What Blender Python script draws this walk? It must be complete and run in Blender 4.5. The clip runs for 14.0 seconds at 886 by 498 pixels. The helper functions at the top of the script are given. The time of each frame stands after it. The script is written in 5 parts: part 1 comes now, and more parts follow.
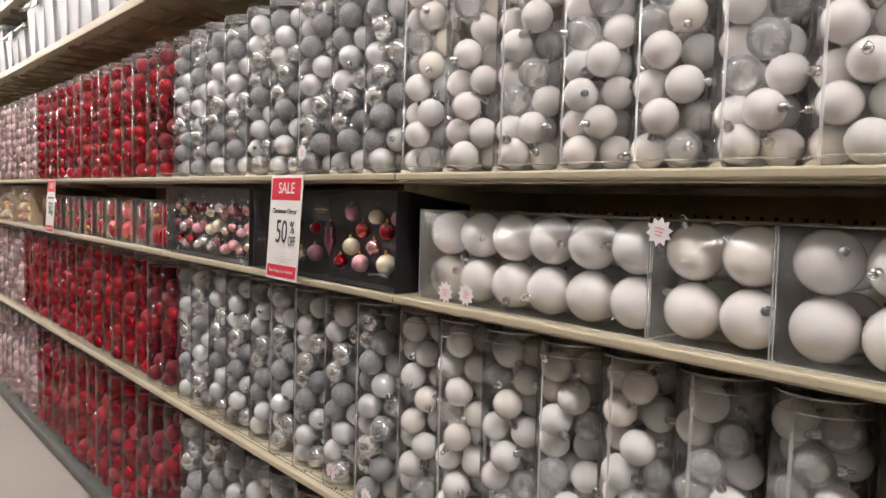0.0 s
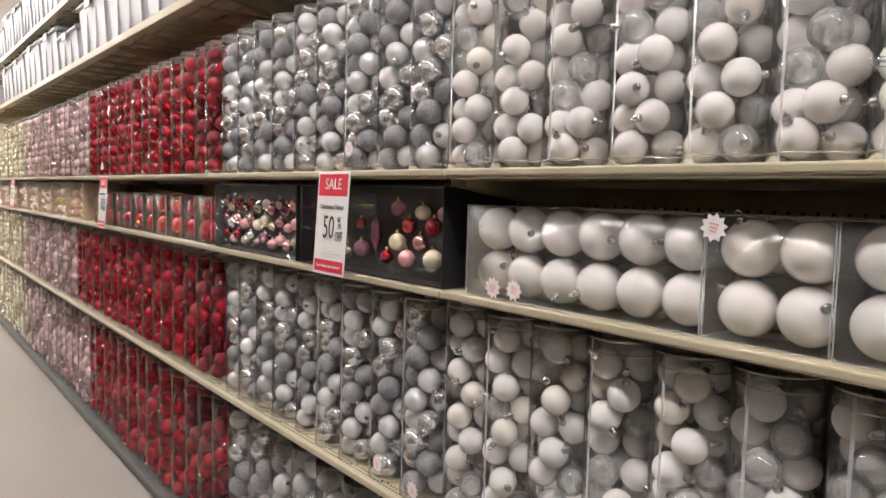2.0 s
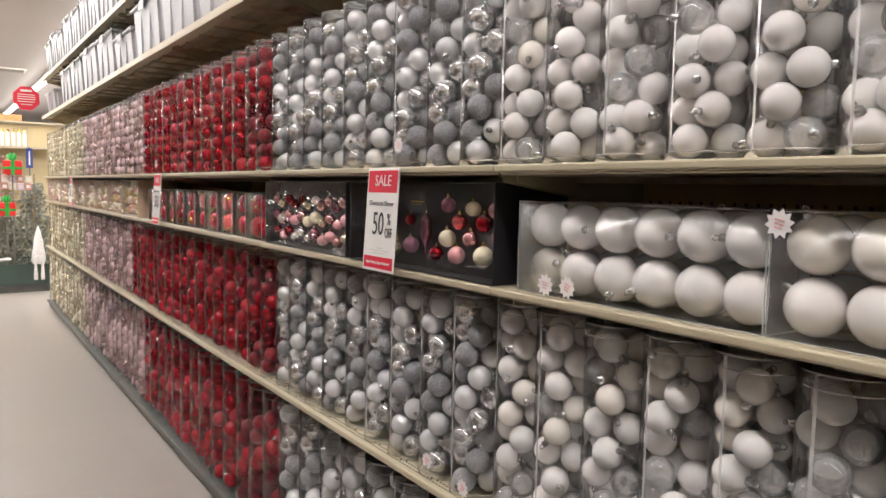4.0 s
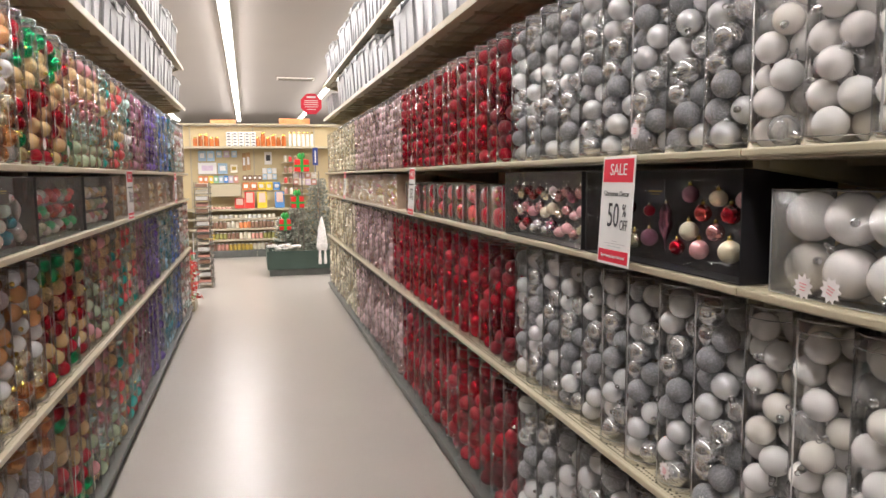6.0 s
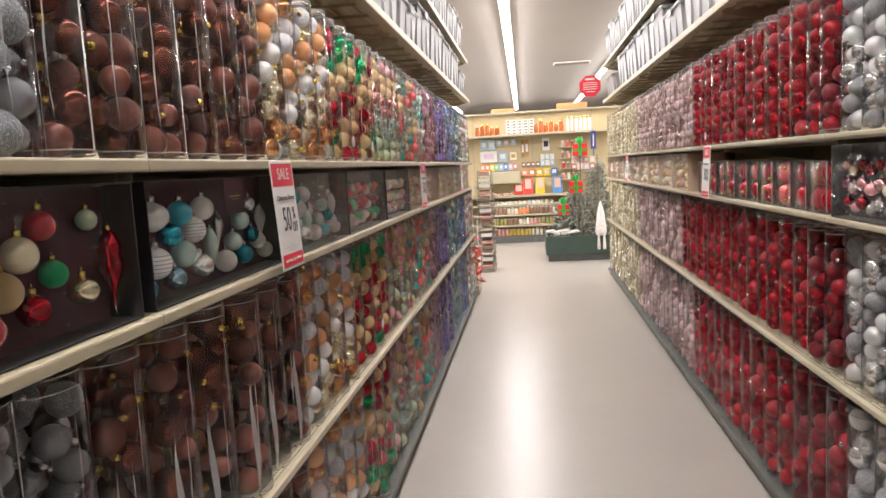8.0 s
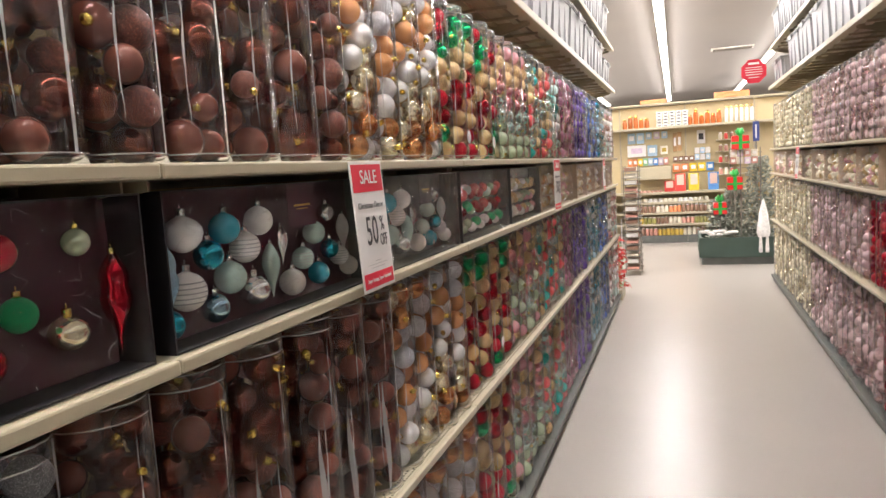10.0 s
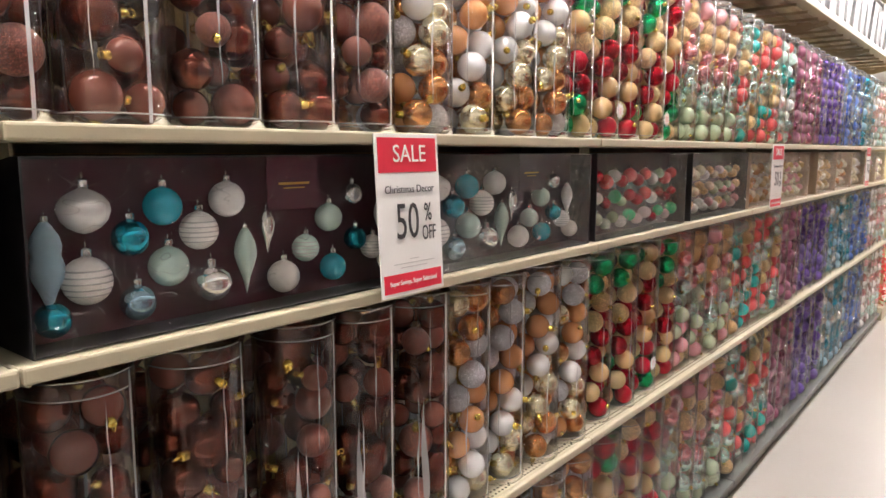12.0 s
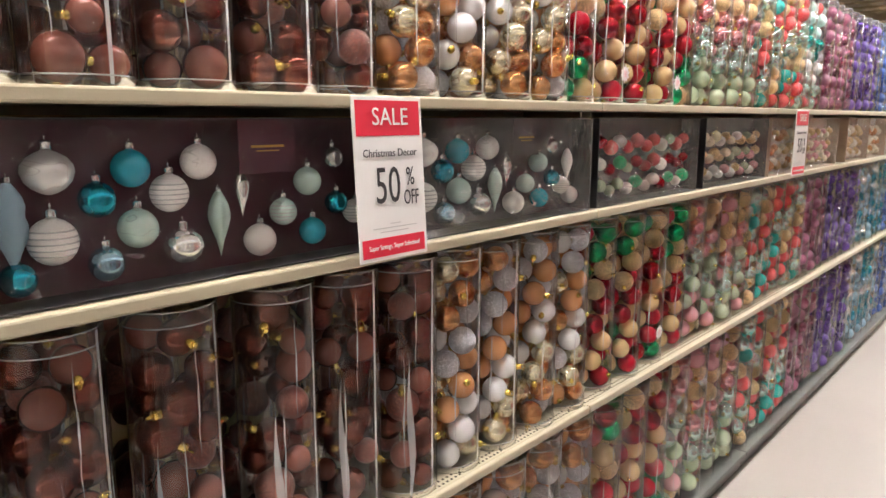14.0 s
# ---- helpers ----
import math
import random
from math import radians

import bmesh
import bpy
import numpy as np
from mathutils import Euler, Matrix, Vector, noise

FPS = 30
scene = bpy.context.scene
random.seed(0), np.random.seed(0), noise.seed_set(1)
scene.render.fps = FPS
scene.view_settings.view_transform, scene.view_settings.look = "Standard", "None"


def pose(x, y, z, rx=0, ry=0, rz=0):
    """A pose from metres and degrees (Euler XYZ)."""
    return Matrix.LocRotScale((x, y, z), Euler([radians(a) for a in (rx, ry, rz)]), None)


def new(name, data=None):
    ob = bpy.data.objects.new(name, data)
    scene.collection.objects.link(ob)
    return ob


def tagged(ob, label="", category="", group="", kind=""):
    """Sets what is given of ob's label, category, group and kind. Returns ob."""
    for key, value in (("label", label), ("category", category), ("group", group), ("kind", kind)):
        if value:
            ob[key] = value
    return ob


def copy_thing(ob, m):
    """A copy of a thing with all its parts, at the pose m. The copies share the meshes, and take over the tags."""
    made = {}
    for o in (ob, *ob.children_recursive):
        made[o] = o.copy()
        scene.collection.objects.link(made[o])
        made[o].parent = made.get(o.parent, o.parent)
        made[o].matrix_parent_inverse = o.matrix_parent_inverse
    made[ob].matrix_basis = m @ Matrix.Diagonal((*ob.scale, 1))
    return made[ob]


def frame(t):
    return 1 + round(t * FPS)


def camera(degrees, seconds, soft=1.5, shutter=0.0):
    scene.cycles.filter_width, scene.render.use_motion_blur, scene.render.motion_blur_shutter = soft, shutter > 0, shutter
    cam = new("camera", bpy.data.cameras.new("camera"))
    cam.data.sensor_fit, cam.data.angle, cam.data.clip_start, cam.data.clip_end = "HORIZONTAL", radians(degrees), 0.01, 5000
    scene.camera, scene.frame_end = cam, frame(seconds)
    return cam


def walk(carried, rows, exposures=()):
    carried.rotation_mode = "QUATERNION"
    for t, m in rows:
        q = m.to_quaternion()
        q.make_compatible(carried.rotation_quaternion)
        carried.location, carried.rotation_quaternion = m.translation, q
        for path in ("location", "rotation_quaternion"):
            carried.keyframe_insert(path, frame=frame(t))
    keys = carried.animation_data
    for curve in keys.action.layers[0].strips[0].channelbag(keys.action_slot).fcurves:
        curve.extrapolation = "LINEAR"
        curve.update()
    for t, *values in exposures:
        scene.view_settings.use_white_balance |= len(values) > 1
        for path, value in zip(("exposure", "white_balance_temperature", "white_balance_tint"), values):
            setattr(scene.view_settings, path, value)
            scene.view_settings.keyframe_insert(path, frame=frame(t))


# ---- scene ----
cam = camera(63.8, 14.0)
ROWS = [  # seconds, place, yaw, pitch, roll
    (0, 0.0126, 0.0476, 1.2949, -41.74, -3.87, 1.59),
    (0.5, 0.0109, 0.0484, 1.2954, -41.32, -3.90, 1.57),
    (1, 0.0075, 0.0478, 1.2965, -40.69, -4.00, 1.62),
    (1.5, 0.0026, 0.0504, 1.2954, -39.78, -4.11, 1.57),
    (2, -0.0029, 0.0566, 1.2953, -38.69, -4.34, 1.46),
    (2.5, -0.0123, 0.0580, 1.2936, -37.51, -4.45, 1.49),
    (5, 0.0064, 0.0871, 1.3016, -28.94, -5.41, -0.04),
    (5.5, 0.0391, 0.0920, 1.3084, -21.91, -5.63, -0.13),
    (6, 0.0612, 0.0947, 1.3059, -14.74, -5.93, -0.55),
    (6.5, 0.0618, 0.0910, 1.3055, -8.01, -6.18, -1.15),
    (7, 0.0727, 0.0875, 1.3029, -2.28, -6.38, -1.75),
    (7.5, 0.0603, 0.1238, 1.3069, 2.74, -6.57, -2.48),
    (8, 0.0228, 0.1972, 1.3080, 7.29, -6.48, -3.13),
    (8.5, 0.0153, 0.2460, 1.3123, 11.27, -6.10, -4.04),
    (11, 0.0993, 0.7737, 1.3184, 27.26, -6.61, -1.61),
    (11.5, 0.1502, 0.8870, 1.3217, 33.75, -6.71, -0.63),
    (12, 0.1898, 0.9495, 1.3196, 38.75, -7.91, 0.10),
    (12.5, 0.2148, 0.9839, 1.3135, 41.58, -9.28, 0.47),
    (13, 0.2282, 1.0057, 1.3109, 42.34, -10.29, 0.64),
    (13.5, 0.2364, 1.0091, 1.3116, 41.99, -10.55, 0.32),
    (14, 0.2444, 1.0076, 1.3143, 41.39, -10.52, 0.15),
]
walk(cam, [(t, pose(x, y, z, 90 + pitch, 0, yaw) @ pose(0, 0, 0, 0, 0, roll)) for t, x, y, z, yaw, pitch, roll in ROWS], [(0.0, 0.64), (2.5, 0.62), (5.0, 0.46), (6.5, 0.46), (8.5, 0.60), (11.0, 0.74), (12.0, 1.12), (13.0, 1.25), (14.0, 1.25)])

# ---- measures of the place, in metres: the aisle runs along y ----
XL, XR = -0.556, 0.868              # shelf fronts
ZU, ZM, ZL, ZB = 1.343, 1.106, 0.638, 0.070   # shelf tops; ZB is the base deck
ZS, ZT = 1.955, 2.33                # storage shelves
BAY, DEPTH = 1.219, 0.40
YL0, YR0 = 1.213, 1.138             # one bay joint on each side
YLE, YRE = YL0 + 5 * BAY, YR0 + 6 * BAY       # far ends of the shelving
CEIL = 3.75
PITCH, TUBE_R, TUBE_H = 0.1355, 0.0605, 0.437

# ---- world and lamps ----
scene.cycles.transparent_max_bounces = 24
world = bpy.data.worlds.new("world")
scene.world = world
world.use_nodes = True
world.node_tree.nodes["Background"].inputs["Color"].default_value = (1.0, 0.93, 0.86, 1)
world.node_tree.nodes["Background"].inputs["Strength"].default_value = 0.3
LAMP_WATTS = 300.0                  # the tubes shine sideways as much as down: two slanting halves a row
ROWS_X = [-0.28 + 2.44 * k for k in (-2, -1, 0, 1, 2)]
SKEW = 0.55                         # the lamp rows run slightly askew to the aisle, in degrees


def lamp_row(x, y, z, ry=0):
    """A pose on the lamp row that crosses y = 12 at x."""
    return pose(x - math.tan(radians(SKEW)) * (y - 12.0), y, z, 0, 0, SKEW) @ pose(0, 0, 0, 0, ry, 0)


for x in ROWS_X:
    for slant in (-48, 48):
        d = bpy.data.lights.new("tube_row_light", "AREA")
        d.shape, d.size, d.size_y, d.energy, d.color = "RECTANGLE", 0.10, 34.0, LAMP_WATTS, (1.0, 0.95, 0.94)
        ob = new("tube_row_light", d)
        ob.matrix_basis = lamp_row(x + (0.04 if slant < 0 else -0.04), 12.0, CEIL - 0.15, slant)


# ---- materials ----
def material(name, col, rough=0.5, metal=0.0, vary=0.08, scale=6.0, bump=0.0, bump_scale=200.0, coat=0.0, rand=0.0, island=False):
    """A surface with colour that varies at two scales, fine relief and uneven gloss."""
    m = bpy.data.materials.new(name)
    m.use_nodes = True
    nt = m.node_tree
    b = nt.nodes["Principled BSDF"]
    b.inputs["Metallic"].default_value = metal
    b.inputs["Coat Weight"].default_value = coat
    b.inputs["Coat Roughness"].default_value = 0.025
    tex = nt.nodes.new("ShaderNodeTexCoord")
    big = nt.nodes.new("ShaderNodeTexNoise")
    big.inputs["Scale"].default_value, big.inputs["Detail"].default_value = scale, 5.0
    nt.links.new(tex.outputs["Object"], big.inputs["Vector"])
    ramp = nt.nodes.new("ShaderNodeMapRange")
    ramp.inputs["To Min"].default_value, ramp.inputs["To Max"].default_value = 1 - vary, 1 + vary
    ramp.inputs["From Min"].default_value, ramp.inputs["From Max"].default_value = 0.3, 0.7
    nt.links.new(big.outputs["Fac"], ramp.inputs["Value"])
    value = ramp.outputs["Result"]
    if rand:
        source = nt.nodes.new("ShaderNodeNewGeometry").outputs["Random Per Island"] if island else nt.nodes.new("ShaderNodeObjectInfo").outputs["Random"]
        r = nt.nodes.new("ShaderNodeMapRange")
        r.inputs["To Min"].default_value, r.inputs["To Max"].default_value = 1 - rand, 1 + rand
        nt.links.new(source, r.inputs["Value"])
        mul = nt.nodes.new("ShaderNodeMath")
        mul.operation = "MULTIPLY"
        nt.links.new(value, mul.inputs[0])
        nt.links.new(r.outputs["Result"], mul.inputs[1])
        value = mul.outputs["Value"]
    mix = nt.nodes.new("ShaderNodeVectorMath")
    mix.operation = "SCALE"
    mix.inputs[0].default_value = col
    nt.links.new(value, mix.inputs["Scale"])
    nt.links.new(mix.outputs["Vector"], b.inputs["Base Color"])
    rr = nt.nodes.new("ShaderNodeMapRange")
    rr.inputs["To Min"].default_value, rr.inputs["To Max"].default_value = rough * 0.8, min(1, rough * 1.25)
    nt.links.new(big.outputs["Fac"], rr.inputs["Value"])
    nt.links.new(rr.outputs["Result"], b.inputs["Roughness"])
    if bump:
        fine = nt.nodes.new("ShaderNodeTexNoise")
        fine.inputs["Scale"].default_value, fine.inputs["Detail"].default_value = bump_scale, 4.0
        nt.links.new(tex.outputs["Object"], fine.inputs["Vector"])
        bp = nt.nodes.new("ShaderNodeBump")
        bp.inputs["Strength"].default_value, bp.inputs["Distance"].default_value = bump, 0.002
        nt.links.new(fine.outputs["Fac"], bp.inputs["Height"])
        nt.links.new(bp.outputs["Normal"], b.inputs["Normal"])
    return m


def glitter(name, col, amount=0.55):
    """Ball paint with glued glitter: small flakes, each with its own brightness."""
    m = material(name, col, 0.45, 0.1, 0.05, 20.0, rand=0.08)
    nt = m.node_tree
    b = nt.nodes["Principled BSDF"]
    tex = nt.nodes.new("ShaderNodeTexCoord")
    vo = nt.nodes.new("ShaderNodeTexVoronoi")
    vo.inputs["Scale"].default_value = 900.0
    nt.links.new(tex.outputs["Object"], vo.inputs["Vector"])
    sep = nt.nodes.new("ShaderNodeSeparateColor")
    nt.links.new(vo.outputs["Color"], sep.inputs["Color"])
    power = nt.nodes.new("ShaderNodeMath")
    power.operation = "POWER"
    power.inputs[1].default_value = 5.0
    nt.links.new(sep.outputs["Red"], power.inputs[0])
    ramp = nt.nodes.new("ShaderNodeMapRange")
    ramp.inputs["To Min"].default_value, ramp.inputs["To Max"].default_value = 1 - amount * 0.5, 1 + amount * 3.2
    nt.links.new(power.outputs["Value"], ramp.inputs["Value"])
    mix = nt.nodes.new("ShaderNodeVectorMath")
    mix.operation = "SCALE"
    mix.inputs[0].default_value = col
    nt.links.new(ramp.outputs["Result"], mix.inputs["Scale"])
    nt.links.new(mix.outputs["Vector"], b.inputs["Base Color"])
    bp = nt.nodes.new("ShaderNodeBump")
    bp.inputs["Strength"].default_value, bp.inputs["Distance"].default_value = 0.6, 0.001
    nt.links.new(vo.outputs["Distance"], bp.inputs["Height"])
    nt.links.new(bp.outputs["Normal"], b.inputs["Normal"])
    return m


def pearl(name, col):
    """Iridescent white paint: a thin film under a clear coat."""
    m = material(name, col, 0.22, 0.0, 0.05, 18.0, coat=1.0, rand=0.05)
    b = m.node_tree.nodes["Principled BSDF"]
    nt = m.node_tree
    tex, no, mr = nt.nodes.new("ShaderNodeTexCoord"), nt.nodes.new("ShaderNodeTexNoise"), nt.nodes.new("ShaderNodeMapRange")
    no.inputs["Scale"].default_value, no.inputs["Detail"].default_value = 22.0, 1.0
    mr.inputs["From Min"].default_value, mr.inputs["From Max"].default_value = 0.3, 0.7
    mr.inputs["To Min"].default_value, mr.inputs["To Max"].default_value = 300.0, 720.0
    nt.links.new(tex.outputs["Object"], no.inputs["Vector"])
    nt.links.new(no.outputs["Fac"], mr.inputs["Value"])
    nt.links.new(mr.outputs["Result"], b.inputs["Thin Film Thickness"])
    b.inputs["Thin Film IOR"].default_value = 1.45
    b.inputs["Specular IOR Level"].default_value = 0.5
    return m


def clear(name, tint, gloss, rough, haze, wave, stretch=(1, 1, 1), dist=0.004, crease_glint=0.0, top=0.9):
    """Thin clear plastic: sees through, with a wavy sheen that grows at grazing angles, a little haze, and painted
    crease glints.
    """
    m = bpy.data.materials.new(name)
    m.use_nodes = True
    nt = m.node_tree
    nt.nodes.remove(nt.nodes["Principled BSDF"])
    out = nt.nodes["Material Output"]
    tr = nt.nodes.new("ShaderNodeBsdfTransparent")
    tr.inputs["Color"].default_value = (*tint, 1)
    gl = nt.nodes.new("ShaderNodeBsdfGlossy")
    gl.inputs["Roughness"].default_value = rough
    df = nt.nodes.new("ShaderNodeBsdfDiffuse")
    df.inputs["Color"].default_value = (0.8, 0.8, 0.8, 1)
    tex = nt.nodes.new("ShaderNodeTexCoord")
    mp = nt.nodes.new("ShaderNodeMapping")
    mp.inputs["Scale"].default_value = stretch
    info = nt.nodes.new("ShaderNodeObjectInfo")
    far = nt.nodes.new("ShaderNodeMath")
    far.operation = "MULTIPLY"
    far.inputs[1].default_value = 40.0
    nt.links.new(info.outputs["Random"], far.inputs[0])
    nt.links.new(far.outputs["Value"], mp.inputs["Location"])
    nt.links.new(tex.outputs["Object"], mp.inputs["Vector"])
    no = nt.nodes.new("ShaderNodeTexNoise")
    no.inputs["Scale"].default_value, no.inputs["Detail"].default_value, no.inputs["Distortion"].default_value = wave, 2.0, 0.6
    nt.links.new(mp.outputs["Vector"], no.inputs["Vector"])
    bp = nt.nodes.new("ShaderNodeBump")
    bp.inputs["Strength"].default_value, bp.inputs["Distance"].default_value = 1.0, dist
    nt.links.new(no.outputs["Fac"], bp.inputs["Height"])
    nt.links.new(bp.outputs["Normal"], gl.inputs["Normal"])
    lw = nt.nodes.new("ShaderNodeLayerWeight")
    lw.inputs["Blend"].default_value = 0.25
    mr = nt.nodes.new("ShaderNodeMapRange")
    mr.inputs["To Min"].default_value, mr.inputs["To Max"].default_value = gloss, top
    nt.links.new(lw.outputs["Fresnel"], mr.inputs["Value"])
    a, c = nt.nodes.new("ShaderNodeMixShader"), nt.nodes.new("ShaderNodeMixShader")
    a.inputs["Fac"].default_value = haze
    # Thin noise contours turn white diffuse: creases with their glints painted on.
    if crease_glint:
        fold = nt.nodes.new("ShaderNodeTexNoise")
        fold.inputs["Scale"].default_value, fold.inputs["Detail"].default_value, fold.inputs["Distortion"].default_value = wave * 0.9, 1.0, 2.2
        nt.links.new(mp.outputs["Vector"], fold.inputs["Vector"])
        off, absol, line = nt.nodes.new("ShaderNodeMath"), nt.nodes.new("ShaderNodeMath"), nt.nodes.new("ShaderNodeMapRange")
        off.operation, absol.operation = "SUBTRACT", "ABSOLUTE"
        off.inputs[1].default_value = 0.5
        nt.links.new(fold.outputs["Fac"], off.inputs[0])
        nt.links.new(off.outputs["Value"], absol.inputs[0])
        nt.links.new(absol.outputs["Value"], line.inputs["Value"])
        line.inputs["From Min"].default_value, line.inputs["From Max"].default_value = 0.0, 0.007
        line.inputs["To Min"].default_value, line.inputs["To Max"].default_value = haze + crease_glint, haze
        nt.links.new(line.outputs["Result"], a.inputs["Fac"])
    nt.links.new(tr.outputs[0], a.inputs[1])
    nt.links.new(df.outputs[0], a.inputs[2])
    nt.links.new(mr.outputs["Result"], c.inputs["Fac"])
    nt.links.new(a.outputs[0], c.inputs[1])
    nt.links.new(gl.outputs[0], c.inputs[2])
    nt.links.new(c.outputs[0], out.inputs["Surface"])
    return m


def glow(name, col, strength):
    m = material(name, col, 0.5)
    b = m.node_tree.nodes["Principled BSDF"]
    b.inputs["Emission Color"].default_value = (*col, 1)
    b.inputs["Emission Strength"].default_value = strength
    return m


CREAM = material("cream_enamel", (0.46, 0.405, 0.285), 0.38, 0.0, 0.06, 3.0, 0.08, 300)
UNDER = material("shelf_underside", (0.42, 0.36, 0.25), 0.55, 0.0, 0.22, 5.0, 0.15, 60)
PEG = material("pegboard_tan", (0.72, 0.55, 0.29), 0.6, 0.0, 0.1, 5.0, 0.1, 200)
HOLE = material("hole_dark", (0.02, 0.016, 0.012), 0.9)
KICK = material("dark_grey_kickplate", (0.11, 0.115, 0.105), 0.42, 0.0, 0.2, 8.0, 0.1, 150)
FLOOR = material("waxed_vinyl_floor", (0.40, 0.365, 0.33), 0.30, 0.0, 0.05, 1.4, 0.03, 60)
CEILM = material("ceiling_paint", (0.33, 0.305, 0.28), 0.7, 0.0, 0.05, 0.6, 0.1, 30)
WALLM = material("wall_paint", (0.80, 0.77, 0.71), 0.7, 0.0, 0.05, 0.8, 0.1, 60)
WHITE = material("white_paper", (0.78, 0.76, 0.74), 0.55, 0.0, 0.02, 20.0)
REDP = material("red_print", (0.70, 0.02, 0.05), 0.5, 0.0, 0.03, 30.0)
INK = material("black_ink", (0.035, 0.032, 0.035), 0.5)
GREYINK = material("grey_ink", (0.5, 0.48, 0.47), 0.5)
GOLDINK = material("gold_ink", (0.55, 0.38, 0.08), 0.3, 0.7)
BLACKCARD = material("black_card", (0.012, 0.011, 0.014), 0.45, 0.0, 0.2, 30)
MAROON = material("maroon_card", (0.060, 0.010, 0.022), 0.5, 0.0, 0.25, 20)
CHARCOAL = material("charcoal_card", (0.03, 0.026, 0.032), 0.5, 0.0, 0.25, 20)
TAN = material("tan_card", (0.42, 0.31, 0.22), 0.6, 0.0, 0.15, 20)
SHELL = clear("clear_tube_plastic", (0.985, 0.98, 0.98), 0.05, 0.025, 0.008, 18.0, (1, 1, 0.35), 0.010, 0.03, 0.7)
FILM = clear("clear_wrap_film", (0.985, 0.985, 0.985), 0.020, 0.03, 0.0, 13.0, (0.8, 1, 1.3), 0.06, 0.26, 0.22)
RIM = clear("plastic_rim", (0.88, 0.88, 0.89), 0.22, 0.08, 0.36, 20.0)
# Milky white on the weld strips paints in the lamp glints along the tubes.
SEAM_GLINT = clear("milky_seam_glint", (0.9, 0.9, 0.9), 0.30, 0.25, 0.55, 10.0, top=0.5)
# Haze here whitens the sheet overlaps to paint a broad soft glare.
OVERLAP_GLARE = clear("milky_overlap_glare", (0.92, 0.92, 0.92), 0.12, 0.2, 0.34, 14.0, top=0.5)
BOXP = clear("clear_box_plastic", (0.98, 0.975, 0.97), 0.015, 0.16, 0.03, 5.0, (1, 1, 1), 0.0001)
FILM2 = clear("creased_wrap_film", (0.985, 0.985, 0.985), 0.060, 0.04, 0.0, 12.0, (0.8, 1, 1.2), 0.12, 0.42, 0.45)
CLEARS = [OVERLAP_GLARE, SHELL, FILM, FILM2, RIM, BOXP, SEAM_GLINT]
TOTE = material("frosted_tote_plastic", (0.36, 0.36, 0.365), 0.35, 0.0, 0.10, 4.0, 0.05, 30)
nt = TOTE.node_tree
see, mixer = nt.nodes.new("ShaderNodeBsdfTransparent"), nt.nodes.new("ShaderNodeMixShader")
mixer.inputs["Fac"].default_value = 0.84
nt.links.new(see.outputs[0], mixer.inputs[1])
nt.links.new(nt.nodes["Principled BSDF"].outputs[0], mixer.inputs[2])
nt.links.new(mixer.outputs[0], nt.nodes["Material Output"].inputs["Surface"])
CAPS = material("silver_cap", (0.75, 0.75, 0.76), 0.22, 1.0)
CAPG = material("gold_cap", (0.80, 0.60, 0.16), 0.22, 1.0)
GREEN = material("dark_green_panel", (0.045, 0.075, 0.06), 0.5, 0.0, 0.15, 5)

PAINT = {}


def paint(key, col):
    """The three finishes of one ball colour."""
    PAINT[key + "_s"] = material(key + "_shiny", col, 0.03, 0.84, 0.03, 12.0, rand=0.06)
    PAINT[key + "_m"] = material(key + "_satin", col, 0.17, 0.30, 0.04, 12.0, coat=0.7, rand=0.06)
    PAINT[key + "_g"] = glitter(key + "_glitter", tuple(c * 0.85 for c in col))


paint("silver", (0.95, 0.95, 0.95))
paint("grey", (0.30, 0.31, 0.33))
paint("red", (0.47, 0.004, 0.022))
paint("wine", (0.26, 0.006, 0.022))
paint("mauve", (0.80, 0.58, 0.58))
paint("champagne", (0.90, 0.82, 0.60))
paint("brown", (0.235, 0.075, 0.050))
paint("copper", (0.70, 0.33, 0.13))
paint("gold", (0.72, 0.50, 0.24))
paint("green", (0.0, 0.50, 0.18))
paint("pink", (0.85, 0.42, 0.45))
paint("sage", (0.52, 0.62, 0.42))
paint("mint", (0.60, 0.80, 0.74))
paint("teal", (0.03, 0.45, 0.40))
paint("coral", (0.85, 0.14, 0.14))
paint("purple", (0.17, 0.09, 0.42))
paint("blue", (0.10, 0.19, 0.58))
paint("sky", (0.42, 0.64, 0.80))
paint("aqua", (0.02, 0.40, 0.55))
paint("plum", (0.42, 0.15, 0.24))
PAINT["silver_m"] = material("silver_satin_grey", (0.86, 0.86, 0.86), 0.22, 0.45, 0.04, 12.0, rand=0.1)
PAINT["silver_g"] = glitter("silver_glitter_grey", (0.31, 0.31, 0.32), 0.4)
PAINT["white_m"] = material("white_satin", (0.84, 0.81, 0.79), 0.27, 0.0, 0.03, 12.0, coat=0.5, rand=0.04)
PAINT["white_g"] = material("white_frost", (0.82, 0.80, 0.78), 0.6, 0.0, 0.03, 12.0, 0.5, 600, rand=0.04)
PAINT["white_p"] = pearl("white_pearl", (0.85, 0.81, 0.79))
PAINT["clear_b"] = clear("clear_ball", (0.95, 0.94, 0.93), 0.14, 0.04, 0.30, 30.0, (1, 1, 1), 0.0006, top=0.9)
PAINT["frost_g"] = glitter("frost_glitter", (0.58, 0.58, 0.61), 0.4)
PAINT["white_c"] = pearl("cream_pearl", (0.85, 0.80, 0.73))

CLEARS.append(PAINT["clear_b"])

